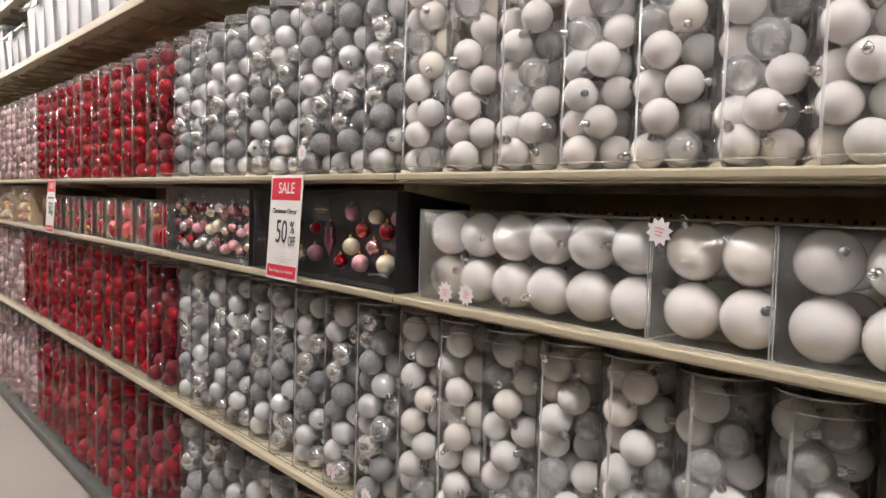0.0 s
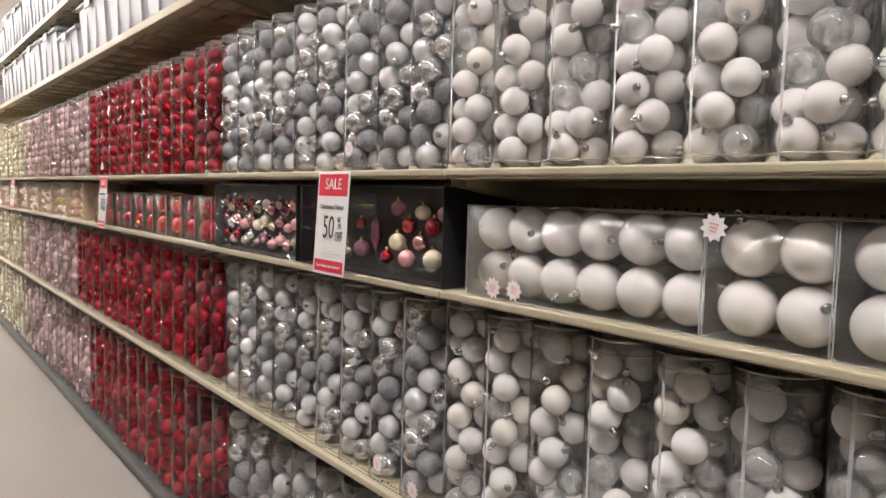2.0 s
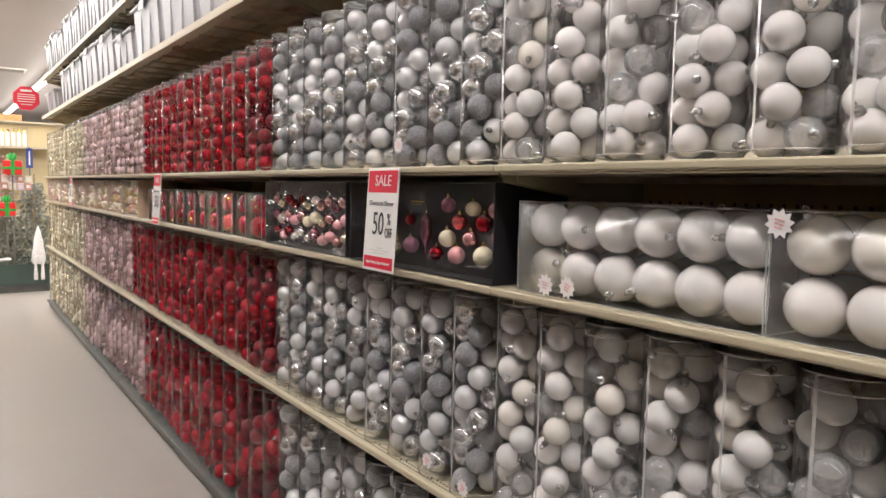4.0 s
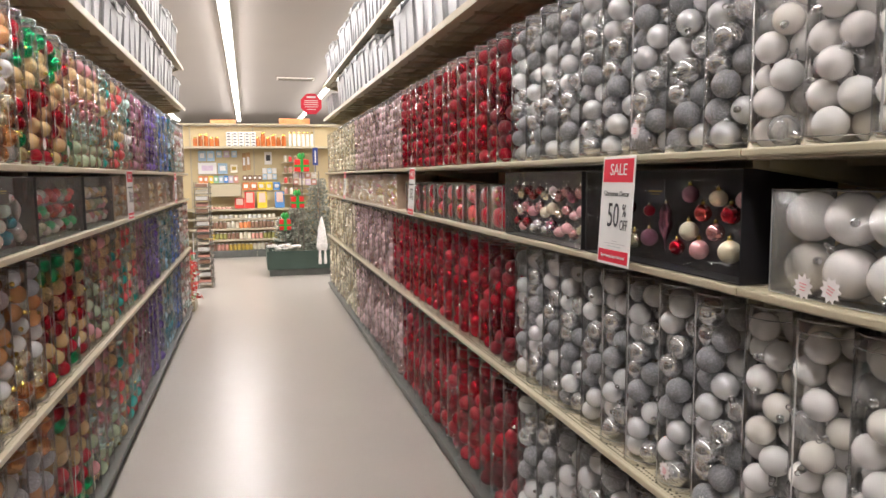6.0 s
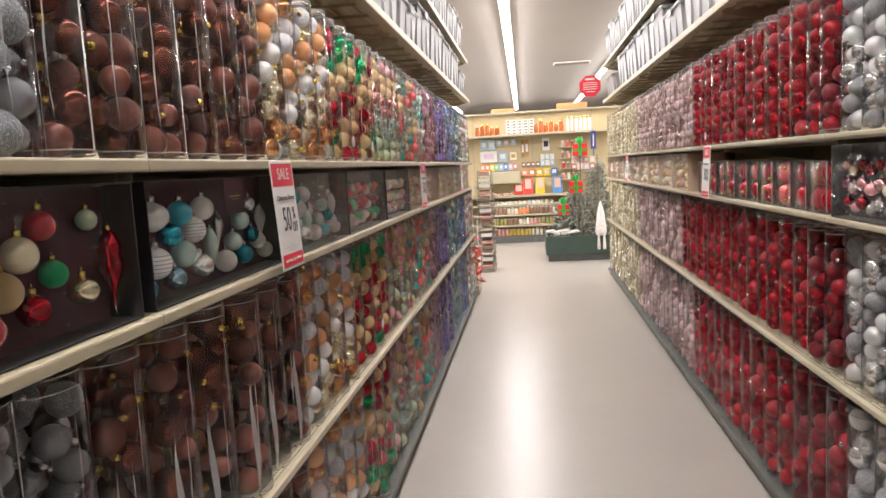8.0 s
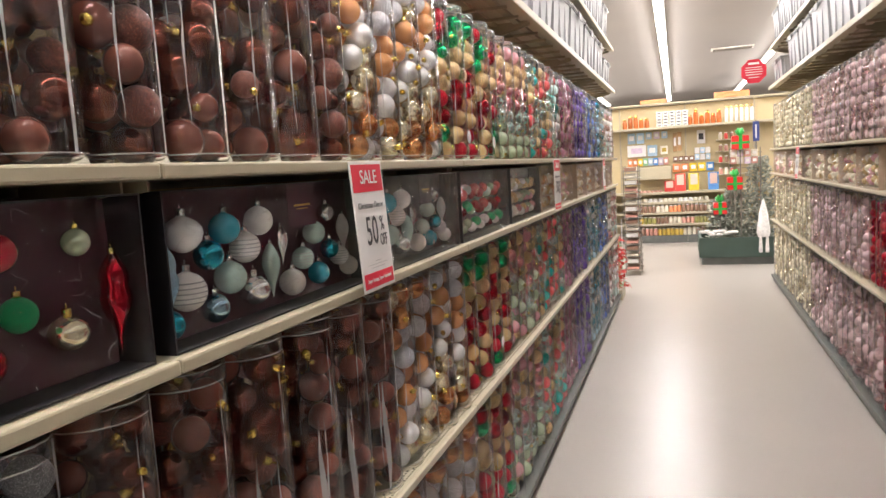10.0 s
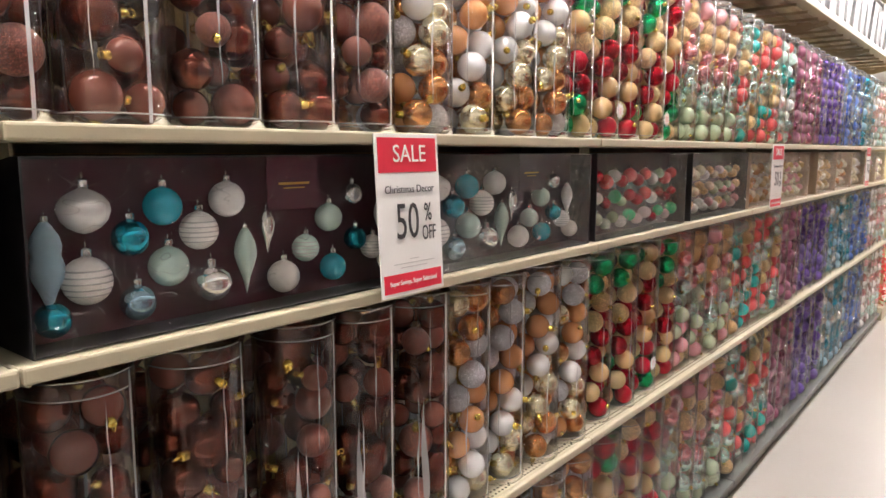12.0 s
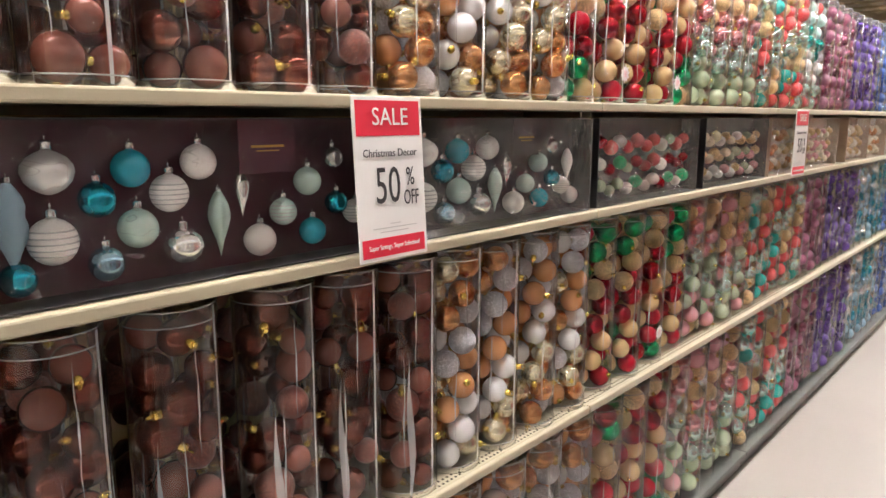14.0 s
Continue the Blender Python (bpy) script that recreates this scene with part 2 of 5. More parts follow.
DESIGNS = {  # what the tubes hold: paints by share, cap, and words for the label
    "white": ("white_m white_m white_m white_g white_g white_p white_p white_c".split(), CAPS, "white and pearl"),
    "silver": ("silver_s silver_s silver_s silver_s silver_m silver_m silver_g silver_g".split(), CAPS, "silver and grey"),
    "red": ("red_s red_s red_m red_m red_g".split(), CAPS, "bright red"),
    "wine": ("wine_s wine_m red_m wine_g".split(), CAPS, "dark wine red"),
    "mauve": ("mauve_s mauve_m mauve_g mauve_s".split(), CAPS, "dusty pink"),
    "champagne": ("champagne_s champagne_m champagne_g champagne_s".split(), CAPS, "pale champagne gold"),
    "grey": ("grey_g grey_s grey_m silver_g grey_g grey_m".split(), CAPS, "gunmetal grey"),
    "brown": ("brown_g brown_s brown_s brown_m brown_s".split(), CAPG, "chocolate brown"),
    "copper": ("copper_m copper_s silver_m silver_m champagne_s white_m silver_s".split(), CAPG, "copper, silver and champagne"),
    "redgreen": ("red_m red_m gold_m gold_g green_s green_s red_m gold_m".split(), CAPG, "red, green and gold"),
    "pinkgreen": ("pink_m sage_m mint_s pink_m sage_g gold_g mint_s".split(), CAPG, "pink, sage and mint"),
    "coral": ("coral_m teal_m mint_s mint_s gold_g coral_m teal_g".split(), CAPG, "coral, teal and mint"),
    "mint": ("mint_s mint_m white_m mint_g silver_s".split(), CAPS, "mint green and white"),
    "plum": ("plum_s plum_m plum_g plum_m".split(), CAPS, "plum red"),
    "purple": ("purple_s purple_m purple_g".split(), CAPS, "deep purple"),
    "blue": ("blue_s blue_m blue_g sky_s".split(), CAPS, "royal blue"),
    "sky": ("sky_s sky_m aqua_s silver_s".split(), CAPS, "light blue"),
    "blossom": ("white_m pink_m mint_m pink_s white_p".split(), CAPS, "white, pink and mint"),
}
STRANDS = {  # designs whose balls wind up the tube in slanting strands, one paint a strand
    "white": "white_g white_p white_m clear_b white_g white_c white_m white_p".split(),
    "silver": "silver_s silver_m silver_g".split(),
    "red": "red_s red_m red_s red_g".split(),
    "wine": "wine_s red_m wine_g".split(),
    "mauve": "mauve_s mauve_m mauve_g".split(),
    "champagne": "champagne_s champagne_m champagne_g".split(),
    "copper": "frost_g copper_s champagne_s silver_m copper_m".split(),
    "redgreen": "green_s red_m gold_m red_s gold_g".split(),
    "pinkgreen": "pink_m sage_m mint_s pink_s gold_g".split(),
    "coral": "teal_m mint_s coral_m gold_g mint_s coral_m".split(),
    "mint": "mint_s white_m teal_s mint_g coral_m".split(),
    "purple": "purple_s purple_m purple_g".split(),
    "blue": "blue_s blue_m sky_s blue_g".split(),
}
rnd = random.Random(7)


# ---- builders ----
def mesh(name, bm, mat, smooth=False):
    me = bpy.data.meshes.new(name)
    bm.to_mesh(me)
    bm.free()
    for m in (mat if isinstance(mat, (list, tuple)) else [mat]):
        me.materials.append(m)
    if smooth:
        me.polygons.foreach_set("use_smooth", [True] * len(me.polygons))
    return me


def part(name, me, parent, m=None, label=""):
    ob = new(name, me)
    ob.parent = parent
    if m is not None:
        ob.matrix_basis = m
    if me.materials and me.materials[0] in CLEARS:
        ob.visible_shadow = False
    return tagged(ob, label)


def thing(name, m, label, category, group=""):
    ob = new(name)
    ob.matrix_basis = m
    ob.empty_display_size = 0.05
    return tagged(ob, label, category, group)


def add_box(bm, x0, x1, y0, y1, z0, z1, mat=0):
    v = [bm.verts.new(p) for p in ((x0, y0, z0), (x1, y0, z0), (x1, y1, z0), (x0, y1, z0), (x0, y0, z1), (x1, y0, z1), (x1, y1, z1), (x0, y1, z1))]
    for f in ((3, 2, 1, 0), (4, 5, 6, 7), (0, 1, 5, 4), (1, 2, 6, 5), (2, 3, 7, 6), (3, 0, 4, 7)):
        bm.faces.new([v[i] for i in f]).material_index = mat


def box_mesh(name, x0, x1, y0, y1, z0, z1, mat, bevel=0.0, segments=2):
    bm = bmesh.new()
    add_box(bm, min(x0, x1), max(x0, x1), min(y0, y1), max(y0, y1), z0, z1)
    if bevel:
        bmesh.ops.bevel(bm, geom=list(bm.edges), offset=bevel, segments=segments, affect="EDGES", profile=0.5)
    return mesh(name, bm, mat)


def add_lathe(bm, profile, n=16, m=Matrix.Identity(4), mat=0):
    """A turned shape about z from (radius, height) pairs; a radius of 0 closes it."""
    rings = []
    for r, z in profile:
        if r < 1e-6:
            rings.append([bm.verts.new(m @ Vector((0, 0, z)))])
        else:
            rings.append([bm.verts.new(m @ Vector((r * math.cos(2 * math.pi * i / n), r * math.sin(2 * math.pi * i / n), z))) for i in range(n)])
    for a, b in zip(rings, rings[1:]):
        for i in range(n):
            j = (i + 1) % n
            q = [a[i % len(a)], a[j % len(a)], b[j % len(b)], b[i % len(b)]]
            q = list(dict.fromkeys(q))
            if len(q) > 2:
                f = bm.faces.new(q)
                f.material_index, f.smooth = mat, True


def lathe_mesh(name, profile, mat, n=16):
    bm = bmesh.new()
    add_lathe(bm, profile, n)
    me = bpy.data.meshes.new(name)
    bm.to_mesh(me)
    bm.free()
    me.materials.append(mat)
    return me


def ball_profile(r, k):
    return [(r * math.sin(math.pi * i / k), -r * math.cos(math.pi * i / k)) for i in range(k + 1)]


def cap_profile(r):
    return [(r * 0.2, r * 0.95), (r * 0.2, r * 1.2), (r * 0.16, r * 1.25), (0, r * 1.25)]


def cap_mesh(name, mat, r=0.029):
    """A crimped metal cap with its wire loop, for a ball of radius r."""
    bm = bmesh.new()
    add_lathe(bm, [(r * 0.23, r * 0.93), (r * 0.21, r * 1.2), (r * 0.17, r * 1.25), (0, r * 1.25)], 10)
    n, k, R, q = 10, 4, r * 0.15, r * 0.035
    ring = [[bm.verts.new(((R + q * math.cos(2 * math.pi * j / k)) * math.cos(2 * math.pi * i / n), q * math.sin(2 * math.pi * j / k), r * 1.38 + (R + q * math.cos(2 * math.pi * j / k)) * math.sin(2 * math.pi * i / n))) for j in range(k)] for i in range(n)]
    for i in range(n):
        for j in range(k):
            bm.faces.new((ring[i][j], ring[(i + 1) % n][j], ring[(i + 1) % n][(j + 1) % k], ring[i][(j + 1) % k]))
    return mesh(name, bm, mat, True)


BALL_R = 0.0265
NEAR_BALL = {k: lathe_mesh("ball_" + k, ball_profile(BALL_R, 12), m, 20) for k, m in PAINT.items()}
CAP_MESH = {CAPS.name: cap_mesh("cap_silver", CAPS), CAPG.name: cap_mesh("cap_gold", CAPG)}
MID_BALL = {}


def mid_ball(k, cap):
    key = (k, cap.name)
    if key not in MID_BALL:
        bm = bmesh.new()
        add_lathe(bm, ball_profile(BALL_R, 9), 14)
        add_lathe(bm, cap_profile(BALL_R), 8, mat=1)
        MID_BALL[key] = mesh("capped_ball_" + k, bm, [PAINT[k], cap], True)
    return MID_BALL[key]


def strand(design, layer, angle, shift):
    """The paint of the strand through a ball: a strand climbs one layer every sixty degrees."""
    q = STRANDS[design]
    return q[round((layer - (angle % 6.2832) / 1.0472) / 2 + shift) % len(q)]


def packing(design, seed):
    """Where the balls of one tube lie: (place, radius, paint, turn)."""
    r = random.Random(seed)
    paints, out = DESIGNS[design][0], []
    mixed = design in ("brown", "grey")
    turn = r.uniform(0, 6.28)
    shift = r.randrange(3) + 0.5 + (turn % 2.0944) / 2.0944
    layers = 9
    for i in range(layers):
        turn += math.radians(60)
        for j in range(3):
            if design in ("white", "brown") and r.random() < (0.16 if design == "brown" else 0.02):
                continue
            rad = BALL_R * (r.choice((0.8, 0.92, 1.0, 1.15)) if mixed else 1.0)
            a = turn + j * 2.0944
            key = strand(design, i, a, shift) if design in STRANDS and r.random() < 0.96 else r.choice(paints)
            a, d = a + r.uniform(-0.07, 0.07), TUBE_R - 0.0018 - rad
            z = 0.031 + i * 0.0455 + r.uniform(-0.003, 0.003)
            up = Euler((r.uniform(0, 3.14), r.uniform(0, 3.14), r.uniform(0, 6.28))).to_matrix().to_4x4()
            out.append((Matrix.Translation((d * math.cos(a), d * math.sin(a), z)) @ up @ Matrix.Scale(rad / BALL_R, 4), key))
    return out


def shell_meshes(n):
    wall, lid, base, seam = bmesh.new(), bmesh.new(), bmesh.new(), bmesh.new()
    R, H = TUBE_R, TUBE_H
    add_lathe(wall, [(R, 0.002), (R, H * 0.33), (R, H * 0.66), (R, H - 0.002)], n)
    add_lathe(lid, [(R + 0.0012, H - 0.02), (R + 0.0012, H - 0.0012), (R + 0.0004, H), (R - 0.003, H), (R - 0.004, H - 0.004), (0, H - 0.004)], n)
    for z in (H - 0.0205, H - 0.0005):
        add_lathe(lid, [(R + 0.0013, z - 0.0009), (R + 0.0019, z), (R + 0.0013, z + 0.0009)], n, mat=1)
    add_lathe(base, [(R + 0.0012, 0.014), (R + 0.0012, 0.001), (R - 0.002, 0), (0, 0)], n)
    add_lathe(base, [(R + 0.0013, 0.0131), (R + 0.0018, 0.014), (R + 0.0013, 0.0149)], n, mat=1)
    # First and last follow the weld; the two swaying strips are painted glints.
    for a0, wide, z0, z1, sway in ((0.0, 0.085, 0.004, H - 0.003, 0.006), (-0.95, 0.055, 0.05, H * 0.62, 0.016), (-0.60, 0.045, H * 0.55, H - 0.03, 0.014), (3.4, 0.05, 0.004, H - 0.003, 0.006)):
        last = None
        for k in range(13):
            u = k / 12
            z = z0 + (z1 - z0) * u
            a = a0 + sway * (math.sin(9.0 * u + a0 * 5) + 0.5 * math.sin(23.0 * u))
            w = wide * (1.0 if sway < 0.01 else max(0.12, math.sin(math.pi * u)) * (0.7 + 0.3 * math.sin(17 * u)))
            row = [seam.verts.new(((R + 0.0009) * math.cos(a + e * w), (R + 0.0009) * math.sin(a + e * w), z)) for e in (-0.5, 0.5)]
            if last:
                seam.faces.new((last[0], last[1], row[1], row[0]))
            last = row
    return mesh("tube_wall", wall, SHELL, True), mesh("tube_lid", lid, [BOXP, RIM], True), mesh("tube_base", base, [BOXP, RIM], True), mesh("tube_seam_glint", seam, SEAM_GLINT)


SHELL_NEAR, SHELL_FAR = shell_meshes(32), shell_meshes(16)


def glare_fold_mesh():
    """Broad milky strips where a large tube's sheet overlaps itself, whitened as painted glare."""
    bm = bmesh.new()
    for a0, wide, z0, z1 in ((0.72, 0.26, 0.004, TUBE_H * 0.80), (-0.75, 0.22, 0.004, TUBE_H * 0.62)):
        last = None
        for k in range(15):
            u = k / 14
            w = wide * (0.55 + 0.45 * math.sin(5.0 * u + a0)) * (1 - u ** 4)
            a = a0 + 0.05 * math.sin(6.0 * u)
            row = [bm.verts.new(((TUBE_R + 0.0006) * math.cos(a + e * w), (TUBE_R + 0.0006) * math.sin(a + e * w), z0 + (z1 - z0) * u)) for e in (-0.5, 0.0, 0.5)]
            if last:
                for q in (0, 1):
                    bm.faces.new((last[q], last[q + 1], row[q + 1], row[q]))
            last = row
    return mesh("overlap_glare_strip", bm, OVERLAP_GLARE, True)


GLARE_FOLD = glare_fold_mesh()
PACKS = {}


def star_mesh():
    bm = bmesh.new()
    ring = [((0.021 if i % 2 else 0.0145) * math.cos(math.pi * i / 10), (0.021 if i % 2 else 0.0145) * math.sin(math.pi * i / 10)) for i in range(20)]
    lo, hi = [bm.verts.new((a, -0.0006, b)) for a, b in ring], [bm.verts.new((a, 0.0, b)) for a, b in ring]
    bm.faces.new(lo), bm.faces.new(hi[::-1])
    for i in range(20):
        bm.faces.new((lo[i], hi[i], hi[(i + 1) % 20], lo[(i + 1) % 20]))
    bmesh.ops.recalc_face_normals(bm, faces=bm.faces)
    for k in range(3):
        add_box(bm, -0.007 + k * 0.001, 0.007 - k * 0.001, -0.0016, -0.0008, 0.004 - k * 0.005, 0.0055 - k * 0.005, 1)
    return mesh("price_star", bm, [material("star_paper", (0.8, 0.76, 0.76), 0.6), material("star_print", (0.75, 0.3, 0.33), 0.6)])


STAR = star_mesh()
CLUSTERS = {}


def cluster(design, v, k, n):
    """All the balls of a far tube in one mesh."""
    key = (design, v, k)
    if key not in CLUSTERS:
        paints, cap, _ = DESIGNS[design]
        mats = list(dict.fromkeys(paints + STRANDS.get(design, [])))
        bm = bmesh.new()
        for m, p in packing(design, "%s%d" % (design, v)):
            add_lathe(bm, ball_profile(BALL_R, k), n, m, mats.index(p))
            if k > 6:
                add_lathe(bm, cap_profile(BALL_R)[:3], 5, m, len(mats))
        CLUSTERS[key] = mesh("balls_" + design, bm, [PAINT[p] for p in mats] + [cap], True)
    return CLUSTERS[key]


FAR = {}
BIG = 1.2                           # the tubes on the base deck are larger


def joined(name, pieces):
    """One mesh out of many placed meshes that share one list of materials."""
    co, li, ls, mi = [], [], [], []
    base = 0
    for me, m in pieces:
        n = len(me.vertices)
        a = np.empty(n * 3, np.float32)
        me.vertices.foreach_get("co", a)
        w = np.array(m)
        co.append(a.reshape(-1, 3) @ w[:3, :3].T + w[:3, 3])
        a = np.empty(len(me.loops), np.int32)
        me.loops.foreach_get("vertex_index", a)
        li.append(a + base)
        a = np.empty(len(me.polygons), np.int32)
        me.polygons.foreach_get("loop_total", a)
        ls.append(a)
        a = np.empty(len(me.polygons), np.int32)
        me.polygons.foreach_get("material_index", a)
        mi.append(a)
        base += n
    co, li, ls, mi = np.concatenate(co), np.concatenate(li), np.concatenate(ls), np.concatenate(mi)
    out = bpy.data.meshes.new(name)
    out.vertices.add(len(co))
    out.vertices.foreach_set("co", co.astype(np.float32).ravel())
    out.loops.add(len(li))
    out.loops.foreach_set("vertex_index", li)
    out.polygons.add(len(ls))
    out.polygons.foreach_set("loop_start", np.concatenate([[0], np.cumsum(ls)[:-1]]).astype(np.int32))
    for m in pieces[0][0].materials:
        out.materials.append(m)
    out.update(calc_edges=True)
    out.polygons.foreach_set("material_index", mi)
    out.polygons.foreach_set("use_smooth", [True] * len(ls))
    return out


def tube(x, y, z, design, tier, side):
    """A clear tube packed with balls. tier 0: every ball with its cap; 1: every ball; 2 and 3: far ones."""
    paints, cap, words = DESIGNS[design]
    near = tier < 2
    if tier == 3:
        m = pose(x, y, z + 0.0015, 0, 0, rnd.uniform(0, 360)) @ Matrix.Scale(BIG if z == ZB else 1.0, 4)
        FAR.setdefault(design, []).append((cluster(design, rnd.randrange(3), 6, 8), m))
        FAR.setdefault("shells", []).append((SHELL_FAR[0], m))
        FAR.setdefault("seams", []).append((SHELL_FAR[3], pose(x, y, z + 0.0015, 0, 0, (22 if side < 0 else 158) + rnd.uniform(-16, 16)) @ Matrix.Scale(BIG if z == ZB else 1.0, 4)))
        return
    where = {ZU: "on the upper shelf", ZL: "on the lower shelf", ZB: "on the base deck"}[z]
    turn = rnd.uniform(0, 360)
    root = thing("ornament_tube", pose(x, y, z + 0.0015, 0, 0, turn) @ Matrix.Scale(BIG if z == ZB else 1.0, 4), "clear tube of %s balls %s" % (words, where), "christmas ornaments", "ornament tubes")
    wall, lid, base, seam = SHELL_NEAR if near else SHELL_FAR
    part("shell", wall, root)
    if tier < 3:
        part("lid", lid, root)
    if near:
        part("base", base, root)
    if tier < 3:
        part("seam", seam, root, pose(0, 0, 0, 0, 0, (22 if side < 0 else 158) + rnd.uniform(-16, 16) - turn))
    if tier < 2 and design in ("brown", "grey") and z != ZU:
        part("overlap", GLARE_FOLD, root, pose(0, 0, 0, 0, 0, (0 if side < 0 else 180) + rnd.uniform(-14, 10) - turn), "milky strip of painted glare where the sheet overlaps")
    seed = rnd.randrange(3 if tier > 1 else 6)
    if near:
        key = (design, seed)
        if key not in PACKS:
            PACKS[key] = packing(design, "%s_%d" % key)
        for m, p in PACKS[key]:
            if tier == 0:
                b = part("ornament", NEAR_BALL[p], root, m)
                part("cap", CAP_MESH[cap.name], b)
            else:
                part("ornament", mid_ball(p, cap), root, m)
    else:
        k, n = (8, 12) if tier == 2 else (6, 8)
        tagged(part("ball_filling", cluster(design, seed, k, n), root), kind="stuff")
    return root


def slab(name, bm_boxes, mat, kind="structure", bevel=0.0):
    bm = bmesh.new()
    for b in bm_boxes:
        add_box(bm, *b)
    return tagged(new(name, mesh(name, bm, mat)), kind=kind)


# ---- the room ----
slab("floor", [(-14, 14, -8, 36, -0.12, 0)], FLOOR)
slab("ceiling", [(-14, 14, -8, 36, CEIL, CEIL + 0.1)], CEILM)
slab("wall_north", [(-14, 14, 36, 36.2, 0, CEIL)], WALLM)
slab("wall_south", [(-14, 14, -8.2, -8, 0, CEIL)], WALLM)
slab("wall_west", [(-14.2, -14, -8, 36, 0, CEIL)], WALLM)
slab("wall_east", [(14, 14.2, -8, 36, 0, CEIL)], WALLM)

HOUSING = box_mesh("strip_housing", -0.085, 0.085, 0.01, 2.43, -0.06, 0.0, material("white_enamel", (0.8, 0.79, 0.76), 0.4), 0.006, 1)
LAMP = box_mesh("strip_lamp", -0.07, 0.07, 0.03, 2.41, -0.09, -0.061, glow("lamp_glow", (1.0, 0.95, 0.88), 6.0), 0.01, 2)
for x in ROWS_X:
    for k in range(15):
        f = thing("strip_light", lamp_row(x, -4.6 + 2.44 * k, CEIL - 0.001), "long white fluorescent strip light, lit, on the ceiling", "ceiling light", "strip lights")
        part("housing", HOUSING, f)
        part("lamp", LAMP, f, label="glowing white tube lens")
GR = material("vent_grey", (0.22, 0.2, 0.17), 0.5, 0.3)
v = thing("ceiling_vent", pose(1.15, 18.6, CEIL), "grey slotted air vent set in the ceiling", "ceiling vent")
part("frame", box_mesh("vent_frame", -0.46, 0.46, -0.2, 0.2, -0.03, -0.001, WALLM, 0.004, 1), v)
for k in range(8):
    part("slat", box_mesh("vent_slat", -0.42, 0.42, -0.17 + k * 0.042, -0.15 + k * 0.042, -0.045, -0.031, GR), v)


# ---- shelving ----
def shelf_meshes(side, depth, lip):
    s = side
    deck = box_mesh("deck", 0.002 * s, depth * s, 0.0015, BAY - 0.0015, -0.016, 0.0, [CREAM], 0.002, 1)
    face = bmesh.new()
    add_box(face, min(0, -0.012 * s), max(0, -0.012 * s), 0.001, BAY - 0.001, -lip, 0.003)
    bmesh.ops.bevel(face, geom=list(face.edges), offset=0.0035, segments=2, affect="EDGES", profile=0.5)
    br = bmesh.new()
    v = [br.verts.new(p) for p in ((depth * s, 0, -0.017), (0.03 * s, 0, -0.017), (0.03 * s, 0, -0.03), (depth * s, 0, -0.085 if depth < 0.45 else -0.13))]
    f = br.faces.new(v)
    r = bmesh.ops.extrude_face_region(br, geom=[f])
    bmesh.ops.translate(br, verts=[e for e in r["geom"] if isinstance(e, bmesh.types.BMVert)], vec=(0, 0.004, 0))
    bmesh.ops.recalc_face_normals(br, faces=br.faces)
    under = bmesh.new()
    for q in ((0.18,) if depth < 0.45 else (0.06, 0.16, 0.27, 0.38)):
        add_box(under, min(q * s, (q + 0.03) * s), max(q * s, (q + 0.03) * s), 0.03, BAY - 0.03, -0.028, -0.0165)
    if depth > 0.45:
        for k in range(1, 6):
            add_box(under, min(0.03 * s, 0.44 * s), max(0.03 * s, 0.44 * s), BAY * k / 6 - 0.006, BAY * k / 6 + 0.006, -0.040, -0.0285)
    return deck, mesh("lip", face, CREAM), mesh("bracket", br, UNDER), mesh("rib", under, UNDER)


def shelving(side, x, y0, first, last):
    kinds = {z: shelf_meshes(side, DEPTH if z < 1.9 else 0.46, (0.012 if side > 0 else 0.016) if z < 1.9 else 0.03) for z in (ZU, ZM, ZL, ZS, ZT)}
    base = bmesh.new()
    add_box(base, min(0.012 * side, DEPTH * side), max(0.012 * side, DEPTH * side), 0.001, BAY - 0.001, 0.0, 0.048)
    add_box(base, min(-0.006 * side, DEPTH * side), max(-0.006 * side, DEPTH * side), 0.001, BAY - 0.001, 0.0485, ZB)
    bmesh.ops.bevel(base, geom=list(base.edges), offset=0.003, segments=1, affect="EDGES")
    base = mesh("base_deck", base, KICK)
    back = box_mesh("back_panel", (DEPTH + 0.004) * side, (DEPTH + 0.02) * side, 0.012, BAY - 0.012, 0.0, 2.30, PEG)
    post = box_mesh("post", (DEPTH + 0.001) * side, (DEPTH + 0.05) * side, -0.011, 0.011, 0.0, 2.34, CREAM, 0.002, 1)
    for k in range(first, last):
        y = y0 + k * BAY
        g = thing("gondola_frame", pose(x, y, 0), "cream steel shelving frame with tan pegboard back and dark kickplate", "store shelving", "gondola bays")
        part("base_deck", base, g, label="dark grey base deck and kickplate")
        part("back_panel", back, g, label="tan pegboard back panel")
        part("upright", post, g)
        if k == last - 1:
            part("upright", post, g, pose(0, BAY, 0))
        for z in (ZU, ZM, ZL, ZS, ZT):
            deck, lip, br, rib = kinds[z]
            sh = thing("shelf", pose(x, y, z), "cream enamelled steel shelf with a rounded front lip", "shelf", "gondola shelves")
            part("deck", deck, sh)
            part("front_lip", lip, sh)
            if z != ZM and z != ZL:
                part("stiffener", rib, sh)
            part("bracket", br, sh, pose(0, 0.02, 0))
            part("bracket", br, sh, pose(0, BAY - 0.024, 0))


shelving(1, XR, YR0, -4, 6)
shelving(-1, XL, YL0, -5, 5)

